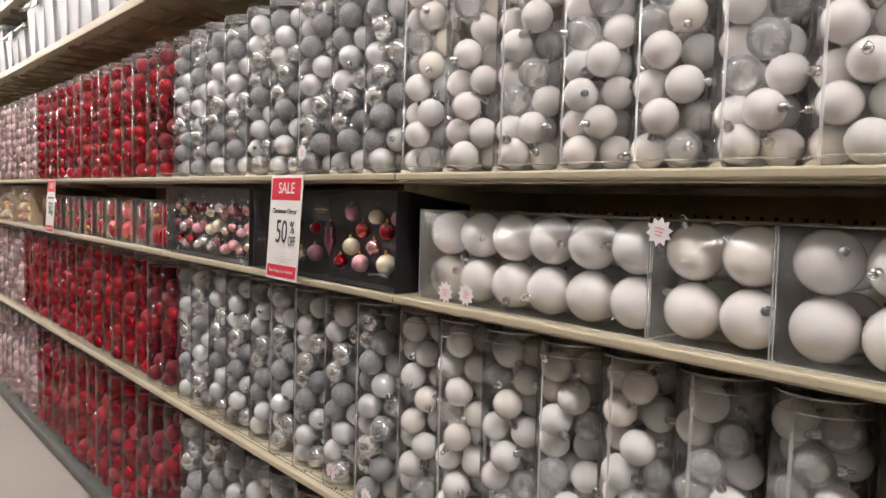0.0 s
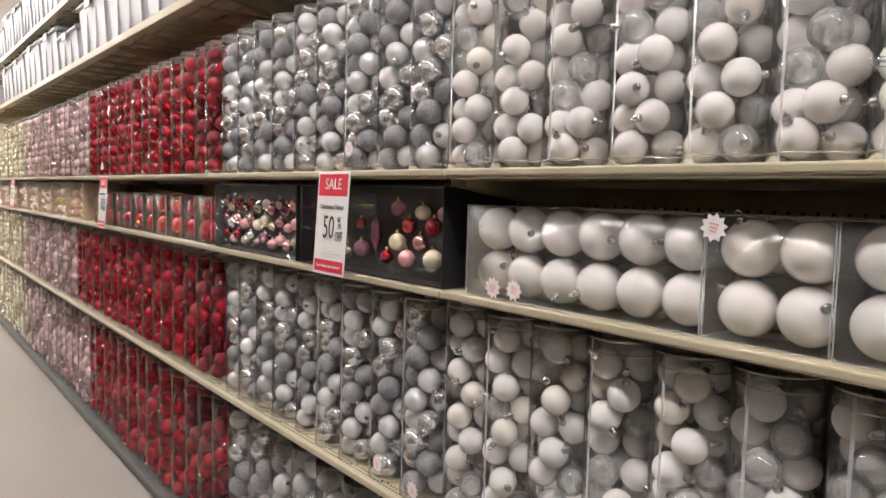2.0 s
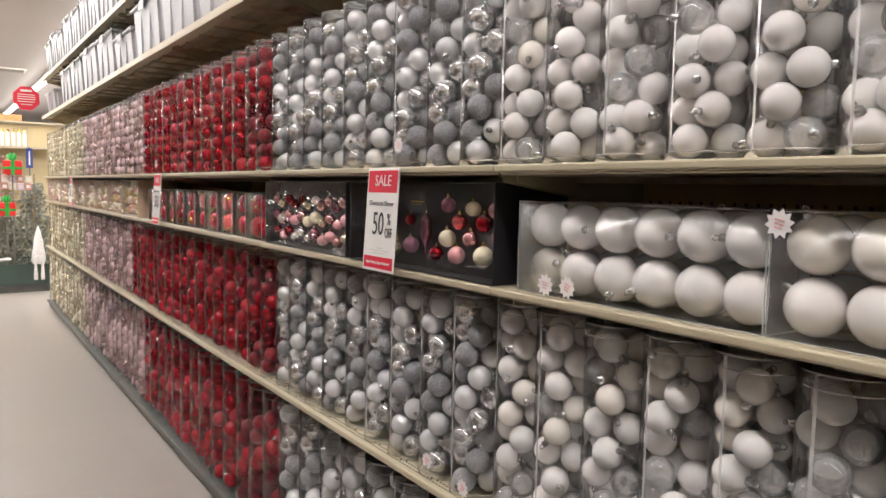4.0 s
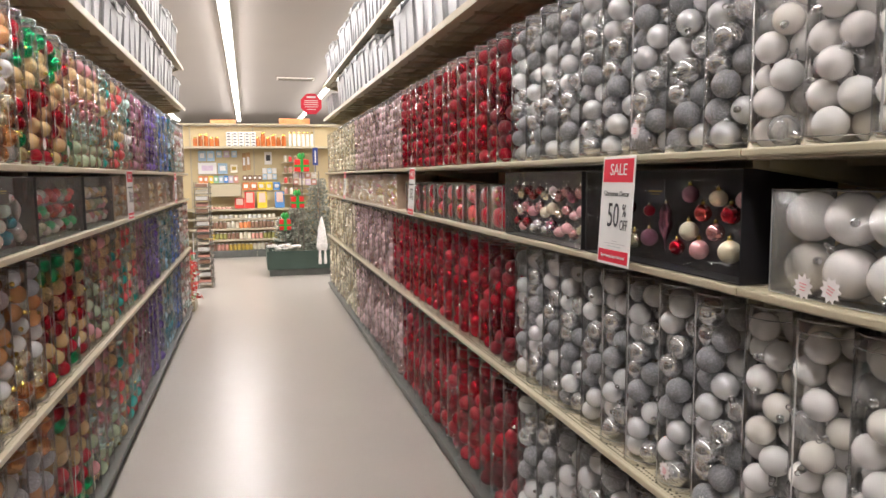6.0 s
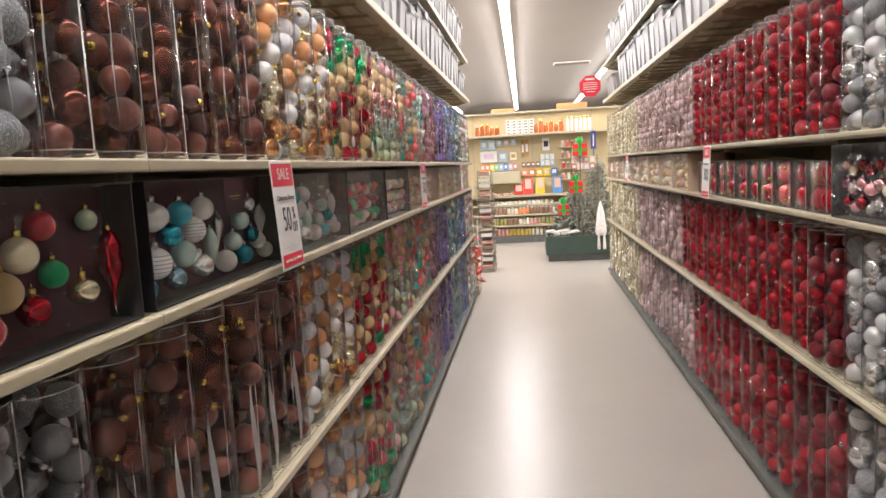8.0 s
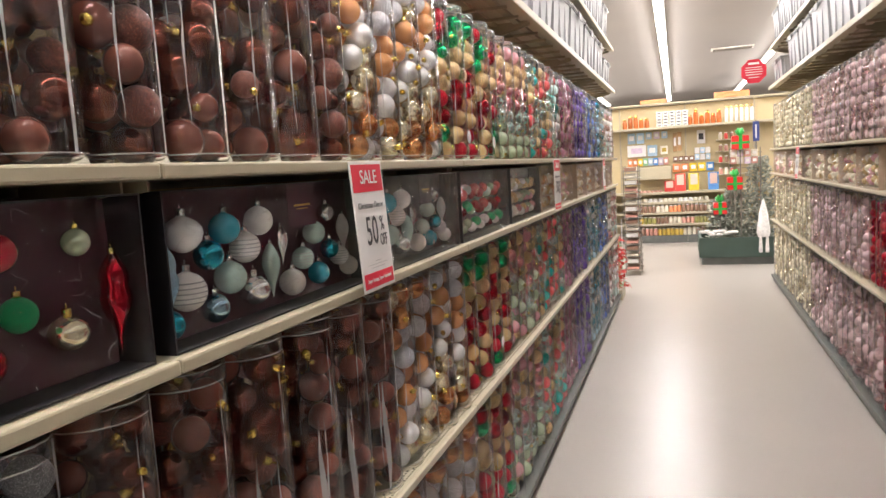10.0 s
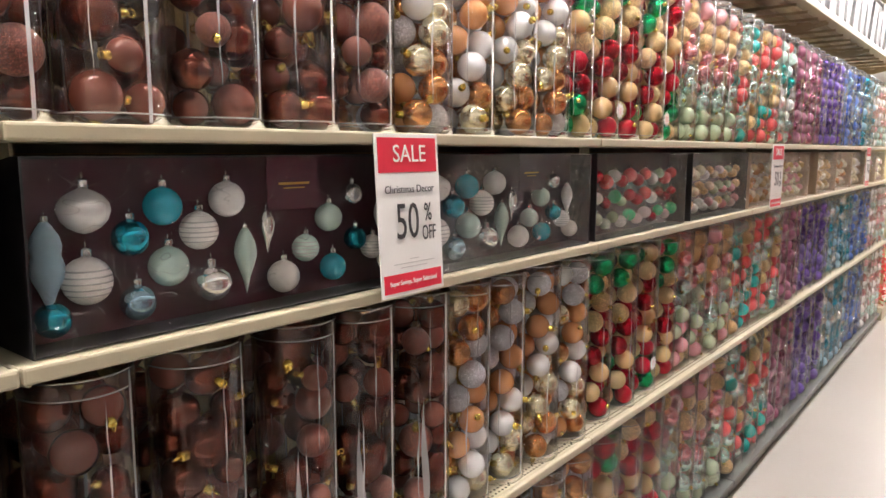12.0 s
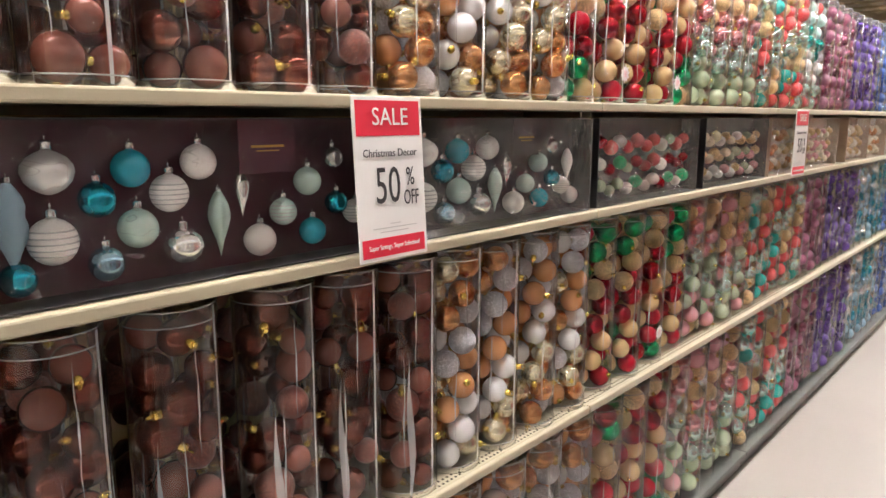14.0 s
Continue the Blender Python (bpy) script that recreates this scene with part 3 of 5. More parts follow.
# pegboard holes and the small slots along the shelf fronts, near the start of the walk
bm = bmesh.new()
for side, x, y0, z0, z1 in ((1, XR, -0.3, ZM + 0.02, ZU - 0.02), (1, XR, -0.3, ZU + 0.02, ZU + 0.5)):
    for i in range(int((YR0 + 0.3) / 0.0254)):
        for j in range(int((z1 - z0) / 0.0254)):
            y, z, q = y0 + i * 0.0254, z0 + j * 0.0254, x + side * (DEPTH + 0.0036)
            add_box(bm, q - 0.0003, q, y - 0.0032, y + 0.0032, z - 0.0032, z + 0.0032)
for side, x, ya, yb in ((1, XR, 0.2, 3.6), (-1, XL, 0.9, 4.4)):
    for i in range(int((yb - ya) / 0.012)):
        for j in range(2):
            y, q = ya + i * 0.012, x + side * (0.012 + 0.012 * j)
            add_box(bm, q - 0.0022, q + 0.0022, y - 0.0025, y + 0.0025, ZL + 0.0001, ZL + 0.0006)
tagged(new("pegboard_holes", mesh("pegboard_holes", bm, HOLE)), "rows of small dark holes in the pegboard and shelf fronts", "pegboard holes", kind="stuff")


# ---- tubes of balls ----
def right_design(y, row):
    if y < 1.2:
        return "white"
    if y < 2.36:
        return "silver"
    if y < {ZU: 4.14, ZL: 4.48, ZB: 4.2}[row]:
        return "wine" if y < 2.62 or (row == ZB and y < 2.75) else "red"
    return "mauve" if y < 6.15 else "champagne"


LEFT_STEPS = [(1.05, "grey"), (1.82, "brown"), (2.35, "copper"), (3.0, "redgreen"), (3.5, "pinkgreen"), (4.0, "coral"), (4.25, "mint"), (4.8, "plum"), (5.3, "purple"), (5.95, "blue"), (6.55, "sky"), (99, "blossom")]
LEFT_LOW = [(1.09, "grey"), (1.95, "brown"), (2.48, "copper"), (3.06, "redgreen"), (3.6, "pinkgreen"), (4.15, "coral"), (4.65, "plum"), (5.2, "purple"), (5.95, "sky"), (6.55, "blue"), (99, "blossom")]


def left_design(y, row):
    for lim, name in (LEFT_STEPS if row == ZU else LEFT_LOW):
        if y < lim:
            return name


NEAR_RIGHT = {ZU: [-0.04, 0.09, 0.22, 0.351, 0.475, 0.60, 0.73, 0.87, 1.0, 1.134, 1.268, 1.395, 1.532, 1.672, 1.80, 1.93, 2.055, 2.18, 2.302],
              ZL: [0.0, 0.125, 0.25, 0.378, 0.505, 0.63, 0.76, 0.882, 1.003, 1.127, 1.265, 1.39, 1.524, 1.655, 1.78, 1.905, 2.028, 2.15, 2.275],
              ZB: [0.12, 0.274, 0.428, 0.582, 0.736, 0.89, 1.042, 1.19, 1.338, 1.486, 1.634, 1.782, 1.93, 2.078, 2.226, 2.374]}
NEAR_LEFT = {ZU: [0.60, 0.73, 0.857, 0.98, 1.105, 1.231, 1.358, 1.498, 1.63, 1.752, 1.888, 2.02, 2.16, 2.288, 2.411, 2.54, 2.667, 2.806, 2.945],
             ZL: [0.62, 0.745, 0.88, 1.015, 1.155, 1.299, 1.447, 1.607, 1.742, 1.885, 2.011, 2.136, 2.276, 2.411, 2.555, 2.69, 2.836, 2.985],
             ZB: [0.67, 0.82, 0.97, 1.12, 1.27, 1.42, 1.57, 1.72, 1.87, 2.02, 2.17, 2.32]}
for side, x, near, end, pick in ((1, XR, NEAR_RIGHT, YRE, right_design), (-1, XL, NEAR_LEFT, YLE, left_design)):
    for row in (ZU, ZL, ZB):
        ys = list(near[row])
        step = 0.129 if row != ZB else 0.149
        y = ys[-1] + step
        while y < end - 0.06:
            ys.append(y)
            y += step
        y = ys[0] - step - 0.01
        while y > -1.2:
            ys.append(y)
            y -= step + 0.01
        for y in ys:
            lo, hi = (0.15, 2.45) if side > 0 else (1.05, 2.9)
            top = 1.5 if side > 0 else 2.36
            if row == ZB:
                lo, top = (1.1, 0) if side > 0 else (1.75, 0)
            tier = 0 if lo < y < top else 1 if lo < y < hi else 2 if -0.1 < y < 7.3 else 3
            d = pick(y, row)
            dx = (0.072 if side > 0 else 0.066) if row != ZB else 0.082
            dx += rnd.uniform(-0.006, 0.006)
            tube(x + side * dx, y + rnd.uniform(-0.003, 0.003), row, d, tier, side)
            if 0 < y < 2.6:
                tube(x + side * (dx + 0.13), y + rnd.uniform(-0.02, 0.02), row, d, 3, side)


for key, pieces in FAR.items():
    # The second joined mesh holds the far weld strips with their whitened glints.
    if key in ("shells", "seams"):
        ob = new("far_tube_shell", joined("far_tube_shell", pieces))
        ob.visible_shadow = False
        tagged(ob, "clear plastic tubes standing deep in and far down the shelves", "christmas ornaments", kind="stuff")
    else:
        tagged(new("far_tube_filling", joined("far_tube_filling", pieces)), "rows of %s balls in tubes farther off" % DESIGNS[key][2], "christmas ornaments", kind="stuff")


def star(x, y, z, side, turn=0):
    s = tagged(new("price_star", STAR), "white star shaped price sticker with pink print stuck on a pack", "price sticker", "price stickers")
    s.matrix_basis = pose(x, y, z, 0, 0, -90 * side) @ pose(0, 0, 0, 0, turn, 0)


for y, z, t in ((1.515, ZU + 0.055, 5), (1.37, ZL + 0.045, 12), (1.235, ZL + 0.03, 30), (1.01, ZM + 0.022, 8), (0.955, ZM + 0.024, 22), (0.577, ZM + 0.155, 12), (3.83, ZU + 0.05, 0)):
    star(XR + (0.006 if z > ZU or z < ZM else 0.012), y, z, 1, t)
for y, z, t in ((2.56, ZU + 0.07, 5), (2.85, ZU + 0.06, 12), (2.83, ZL + 0.09, 30)):
    star(XL - 0.006, y, z, -1, t)


# ---- signs ----
def words(text, size, mat, parent, x, z, width=1.0, y=-0.0022, align="CENTER", name="lettering"):
    cu = bpy.data.curves.new("text", "FONT")
    cu.body, cu.size, cu.align_x, cu.align_y, cu.extrude = text, size, align, "CENTER", 0.0003
    cu.resolution_u = 3
    tmp = bpy.data.objects.new("tmp", cu)
    scene.collection.objects.link(tmp)
    me = bpy.data.meshes.new_from_object(tmp.evaluated_get(bpy.context.evaluated_depsgraph_get()))
    bpy.data.objects.remove(tmp)
    me.materials.clear()
    me.materials.append(mat)
    return part(name, me, parent, pose(x, y, z, 90) @ Matrix.Diagonal((width, 1, 1, 1)))


def sale_sign(m):
    W, H = 0.145, 0.245
    s = thing("sale_sign", m, "white and red cardboard sale sign clipped to a shelf edge", "sale sign", "sale signs")
    part("card", box_mesh("sign_card", 0, W, -0.001, 0.001, 0, H, WHITE, 0.0004, 1), s)
    part("header_band", box_mesh("sign_header", 0.006, W - 0.006, -0.0016, -0.0011, H - 0.058, H - 0.006, REDP), s, label="red printed band")
    part("footer_band", box_mesh("sign_footer", 0.006, W - 0.006, -0.0016, -0.0011, 0.006, 0.034, REDP), s, label="red printed band")
    words("SALE", 0.037, WHITE, s, W * 0.52, H - 0.031, 0.98)
    words("Christmas Decor", 0.0165, INK, s, W * 0.5, H - 0.084, 0.98)
    words("50", 0.078, INK, s, W * 0.44, 0.110, 0.70)
    words("%", 0.040, INK, s, W * 0.775, 0.123, 0.68)
    words("OFF", 0.033, INK, s, W * 0.78, 0.091, 0.58)
    for k, (a, b) in enumerate(((0.45, 0.6), (0.2, 0.85), (0.3, 0.72))):
        part("small_print", box_mesh("print_line", W * a, W * b, -0.0014, -0.0011, 0.054 - 0.006 * k, 0.0552 - 0.006 * k, GREYINK), s)
    words("Super Savings, Super Selection!", 0.0105, WHITE, s, W * 0.5, 0.02, 0.83)
    part("clip", box_mesh("sign_clip", W * 0.35, W * 0.65, 0.0012, 0.012, H - 0.02, H - 0.004, CAPS), s)
    return s


lean = pose(0, 0, 0.245) @ pose(0, 0, 0, -3.5) @ pose(0, 0, -0.245)
tilt_l = pose(XL + 0.0155, 1.697, 1.099, 0, 0, 90) @ lean
first = sale_sign(tilt_l)
copy_thing(first, pose(XL + 0.0145, 3.86, 1.099, 0, 0, 88))
copy_thing(first, pose(XL + 0.0145, 6.02, 1.099, 0, 0, 90))
copy_thing(first, pose(XR - 0.0155, 1.615, 1.099, 0, 0, -90) @ lean)
copy_thing(first, pose(XR - 0.0155, 3.77, 1.099, 0, 0, -91) @ lean)
copy_thing(first, pose(XR - 0.0155, 6.58, 1.099, 0, 0, -90) @ lean)


# ---- boxed ornaments on the middle shelves ----
def film_mesh(name, W, H, seed, mat, y=0.0):
    """A sheet of clear film, slightly puckered."""
    bm = bmesh.new()
    nx, nz = max(6, int(W / 0.02)), 10
    vs = [[bm.verts.new((W * i / nx, y - 0.0015 + 0.002 * noise.noise(Vector((i * 0.7, j * 0.5, seed * 3.1))) * (0 < i < nx) * (0 < j < nz), H * j / nz)) for j in range(nz + 1)] for i in range(nx + 1)]
    for i in range(nx):
        for j in range(nz):
            bm.faces.new((vs[i][j], vs[i + 1][j], vs[i + 1][j + 1], vs[i][j + 1]))
    return mesh(name, bm, mat, True)


SHAPES = {
    "ball": ball_profile(1, 12),
    "onion": [(0, -0.93), (0.3, -0.85), (0.62, -0.67), (0.88, -0.38), (1, 0), (0.95, 0.28), (0.74, 0.56), (0.42, 0.76), (0.15, 0.86), (0, 0.88)],
    "oval": [(0, -0.86), (0.5, -0.78), (0.88, -0.42), (1, 0), (0.88, 0.42), (0.5, 0.78), (0, 0.86)],
    "drop": [(0, -3.3), (0.08, -2.9), (0.34, -1.8), (0.74, -0.7), (0.97, 0.1), (1, 0.6), (0.86, 1.4), (0.55, 2.1), (0.28, 2.55), (0, 2.65)],
    "finial": [(0, -3.9), (0.08, -3.5), (0.18, -2.5), (0.45, -1.7), (0.9, -0.7), (1, 0.1), (0.82, 0.7), (0.92, 1.3), (0.78, 1.9), (0.42, 2.5), (0.2, 2.8), (0, 2.85)],
}
TOP = {"ball": 1, "onion": 0.88, "oval": 0.86, "drop": 2.6, "finial": 2.8}
ORN = {}
SILV = CAPS


def ornament(parent, x, z, r, kind, key, cap, y=0.035):
    shape = "ball" if kind == "stripe" else kind
    k = (shape, key)
    if k not in ORN:
        ORN[k] = lathe_mesh("ornament_" + shape, SHAPES[shape], PAINT[key], 20)
    o = part("ornament", ORN[k], parent, pose(x, y, z) @ Matrix.Scale(r, 4))
    if ("cap", cap.name) not in ORN:
        bm = bmesh.new()
        add_lathe(bm, [(0.2, -0.04), (0.24, 0.0), (0.24, 0.3), (0.2, 0.36), (0, 0.36)], 10)
        add_lathe(bm, [(0.02, 0.36), (0.05, 0.5), (0.02, 0.62), (0, 0.62)], 6)
        ORN[("cap", cap.name)] = mesh("ornament_cap", bm, cap, True)
    part("cap", ORN[("cap", cap.name)], o, pose(0, 0, TOP[shape]))
    if kind == "stripe":
        if "band" not in ORN:
            bm = bmesh.new()
            for h in (-0.55, -0.3, -0.05, 0.2, 0.45):
                q, q2 = math.sqrt(1 - h * h) + 0.012, math.sqrt(1 - (h + 0.07) ** 2) + 0.012
                add_lathe(bm, [(q - 0.02, h), (q, h + 0.005), (q2, h + 0.065), (q2 - 0.02, h + 0.07)], 20)
            ORN["band"] = mesh("stripe_band", bm, PAINT["silver_m"], True)
        part("stripe_band", ORN["band"], o)


def gift_box(m, W, H, D, card, things, cap, label, seed, tag=None, film=True):
    b = thing("ornament_box", m, label, "boxed ornaments", "ornament boxes")
    t, lip = 0.0025, 0.006
    bm = bmesh.new()
    o = [bm.verts.new(p) for p in ((0, 0, 0), (W, 0, 0), (W, 0, H), (0, 0, H), (0, D, 0), (W, D, 0), (W, D, H), (0, D, H))]
    i = [bm.verts.new(p) for p in ((t, 0, t), (W - t, 0, t), (W - t, 0, H - t), (t, 0, H - t), (t, D - t, t), (W - t, D - t, t), (W - t, D - t, H - t), (t, D - t, H - t))]
    for k in range(4):
        n = (k + 1) % 4
        bm.faces.new((o[k], o[n], i[n], i[k]))
        bm.faces.new((o[k], o[k + 4], o[n + 4], o[n]))
        bm.faces.new((i[k], i[n], i[n + 4], i[k + 4]))
    bm.faces.new((o[4], o[7], o[6], o[5]))
    bm.faces.new((i[4], i[5], i[6], i[7]))
    part("carton", mesh("carton", bm, TAN if card is TAN else BLACKCARD), b, label="tan card carton" if card is TAN else "black card carton")
    bm = bmesh.new()
    cols, rows = max(4, int(W / 0.05)), 4
    g = [[bm.verts.new((t + (W - 2 * t) * i / (cols * 2), 0.052 + 0.008 * (1 if (i % 2 and j % 2) else 0) + 0.003 * noise.noise(Vector((i * 1.3, j * 1.7, seed))), t + (H - 2 * t) * j / (rows * 2))) for j in range(rows * 2 + 1)] for i in range(cols * 2 + 1)]
    for i in range(cols * 2):
        for j in range(rows * 2):
            bm.faces.new((g[i][j], g[i + 1][j], g[i + 1][j + 1], g[i][j + 1]))
    part("tray", mesh("tray", bm, card, True), b, label="moulded inner tray")
    for x, z, r, kind, key in things:
        ornament(b, x, z, r, kind, key, cap)
    if tag:
        x0, x1, z0, z1 = tag
        part("brand_card", box_mesh("brand_card", x0, x1, 0.004, 0.0055, z0, z1, CHARCOAL if card is CHARCOAL else MAROON, 0.0004, 1), b, label="dark name card with gold print")
        c = (x0 + x1) / 2
        for k, (w, h) in enumerate(((0.026, 0.0032), (0.018, 0.0014))):
            part("gold_print", box_mesh("gold_print", c - w, c + w, 0.0032, 0.0038, (z0 + z1) / 2 - 0.006 * k - h / 2, (z0 + z1) / 2 - 0.006 * k + h / 2, GOLDINK), b)
    if film:
        part("film", film_mesh("film", W - 0.001, H - 0.001, seed, FILM2 if "creased" in label or "shiny" in label or card is TAN else FILM), b, label="clear glossy film front")
    return b


TEAL_SET = [(0.075, 0.146, 0.028, "onion", "silver_m"), (0.168, 0.145, 0.0235, "ball", "aqua_m"), (0.257, 0.149, 0.023, "ball", "white_m"), (0.215, 0.112, 0.024, "stripe", "white_m"),
            (0.126, 0.111, 0.0215, "ball", "aqua_s"), (0.172, 0.072, 0.0245, "ball", "mint_m"), (0.131, 0.034, 0.021, "ball", "sky_s"), (0.074, 0.068, 0.027, "stripe", "white_m"),
            (0.23, 0.043, 0.026, "oval", "silver_s"), (0.283, 0.070, 0.0152, "drop", "mint_m"), (0.345, 0.036, 0.0228, "ball", "white_m"), (0.438, 0.038, 0.0208, "ball", "aqua_m"),
            (0.386, 0.072, 0.02, "stripe", "mint_m"), (0.479, 0.146, 0.0168, "ball", "silver_s"), (0.431, 0.113, 0.021, "ball", "mint_m"), (0.485, 0.077, 0.018, "ball", "aqua_s"),
            (0.033, 0.088, 0.0175, "finial", "sky_g"), (0.035, 0.03, 0.0195, "ball", "aqua_s"), (0.319, 0.106, 0.011, "drop", "silver_s"), (0.522, 0.06, 0.019, "stripe", "white_m"), (0.545, 0.105, 0.013, "drop", "white_m"), (0.56, 0.035, 0.019, "ball", "white_m")]
RED_SET = [(0.435, 0.155, 0.0205, "ball", "red_m"), (0.393, 0.122, 0.0235, "ball", "champagne_m"), (0.356, 0.082, 0.025, "ball", "gold_g"), (0.32, 0.042, 0.026, "ball", "red_m"), (0.408, 0.05, 0.021, "ball", "red_s"),
           (0.452, 0.09, 0.0185, "ball", "green_g"), (0.533, 0.155, 0.0155, "ball", "sage_m"), (0.51, 0.058, 0.0225, "oval", "champagne_s"), (0.582, 0.085, 0.0185, "finial", "red_s"),
           (0.085, 0.15, 0.022, "ball", "red_s"), (0.145, 0.11, 0.024, "ball", "gold_m"), (0.095, 0.06, 0.025, "ball", "green_m"), (0.195, 0.05, 0.024, "ball", "red_m"), (0.235, 0.12, 0.02, "drop", "champagne_m")]
PINK_SET = [(0.359, 0.115, 0.0135, "ball", "red_m"), (0.205, 0.155, 0.018, "ball", "plum_m"), (0.114, 0.149, 0.0185, "oval", "champagne_m"), (0.036, 0.148, 0.0175, "ball", "pink_m"), (0.161, 0.119, 0.0175, "ball", "coral_s"),
            (0.074, 0.12, 0.019, "ball", "red_s"), (0.207, 0.08, 0.0195, "ball", "champagne_g"), (0.12, 0.084, 0.018, "ball", "pink_s"), (0.357, 0.055, 0.0195, "ball", "plum_g"), (0.248, 0.043, 0.0165, "ball", "red_s"),
            (0.171, 0.045, 0.02, "ball", "pink_m"), (0.076, 0.05, 0.0225, "ball", "champagne_m"), (0.293, 0.091, 0.0155, "finial", "plum_s"), (0.031, 0.085, 0.012, "drop", "plum_m"), (0.42, 0.045, 0.02, "ball", "champagne_s"),
            (0.47, 0.045, 0.02, "ball", "pink_m"), (0.45, 0.12, 0.018, "ball", "wine_s"), (0.53, 0.1, 0.018, "ball", "plum_m"), (0.55, 0.05, 0.02, "ball", "pink_s")]


def scatter(W, H, keys, seed, r=0.018):
    q, out = random.Random(seed), []
    nx = int(W / (r * 2.5))
    for i in range(nx):
        for j in range(3):
            out.append((r * 1.3 + (W - 2.6 * r) * i / max(1, nx - 1) + q.uniform(-0.3, 0.3) * r, 0.03 + 0.052 * j + (i % 2) * 0.014, r * q.uniform(0.75, 1.05), q.choice(("ball", "ball", "ball", "oval", "oval" if j == 1 else "ball")), q.choice(keys)))
    return [(x, z, rr, k, c) for x, z, rr, k, c in out if z + rr * 1.4 < H - 0.012]


BH = 0.205


def left_box(y0, y1, H, card, things, cap, label, seed, tag=None):
    return gift_box(pose(XL - 0.012, y0, ZM + 0.0015, 0, 0, 90), y1 - y0, H, 0.2, card, things, cap, label, seed, tag)


def right_box(y0, y1, H, card, things, cap, label, seed, tag=None):
    W = y1 - y0
    flip = [(W - x, z, r, k, c) for x, z, r, k, c in things]
    t = (W - tag[1], W - tag[0], tag[2], tag[3]) if tag else None
    return gift_box(pose(XR + 0.012, y1, ZM + 0.0015, 0, 0, -90), W, H, 0.2, card, flip, cap, label, seed, t)


left_box(-0.02, 0.595, BH, MAROON, RED_SET, CAPG, "black gift box of red, gold and green ornaments under clear film", 1)
left_box(0.60, 1.198, BH, MAROON, RED_SET, CAPG, "black gift box of red, gold and green ornaments under clear film", 2, (0.14, 0.24, 0.12, 0.19))
left_box(1.234, 1.836, BH, MAROON, TEAL_SET, SILV, "black gift box of teal, silver and white ornaments under clear film", 3, (0.298, 0.387, 0.132, 0.203))
left_box(1.840, 2.432, BH, CHARCOAL, TEAL_SET, SILV, "black gift box of teal, silver and white ornaments under creased film", 4, (0.298, 0.387, 0.132, 0.203))
left_box(2.462, 3.035, BH, CHARCOAL, scatter(0.573, BH, ["red_m", "red_s", "white_m", "green_m", "sage_m", "green_g", "coral_m"], 5), SILV, "gift box of red, green and white ornaments under shiny film", 5)
left_box(3.085, 3.645, BH, CHARCOAL, scatter(0.56, BH, ["champagne_m", "pink_m", "white_m", "sage_m", "gold_g"], 6), SILV, "gift box of champagne and blush ornaments under shiny film", 6)
left_box(3.68, 4.13, BH, TAN, scatter(0.45, BH, ["champagne_m", "gold_m", "copper_m"], 7), SILV, "tan gift box of gold ornaments under clear film", 7)
left_box(4.14, 4.62, BH, TAN, scatter(0.48, BH, ["champagne_m", "gold_m", "pink_m"], 8), SILV, "tan gift box of gold and pink ornaments under clear film", 8)
y = 4.80
for k, (w, keys) in enumerate(((0.42, ["gold_m", "champagne_m"]), (0.42, ["champagne_m", "copper_m"]), (0.42, ["white_m", "champagne_g"]), (0.42, ["gold_m", "pink_m"]), (0.42, ["mauve_m", "champagne_m"]))):
    left_box(y, y + w, BH, TAN, scatter(w, BH, keys, 20 + k, 0.022), SILV, "tan gift box of pale gold ornaments under clear film", 20 + k)
    y += w + 0.03

right_box(1.16, 1.765, BH, CHARCOAL, PINK_SET, CAPG, "black gift box of pink, red and champagne ornaments under clear film", 30, (0.25, 0.32, 0.135, 0.185))
right_box(1.79, 2.372, BH, CHARCOAL, scatter(0.582, BH, ["pink_m", "champagne_m", "plum_s", "pink_s", "silver_s", "mauve_m", "champagne_s", "red_s"], 31), CAPS, "black gift box of pink and silver ornaments under creased film", 31)
y = 4.27
for k in range(9):
    right_box(y, y + 0.43, BH - 0.002 * (k % 3), TAN, scatter(0.43, BH, ["champagne_m", "gold_m", "champagne_g", "pink_m"], 40 + k, 0.022), CAPG, "tan gift box of champagne ornaments under clear film", 40 + k)
    y += 0.452


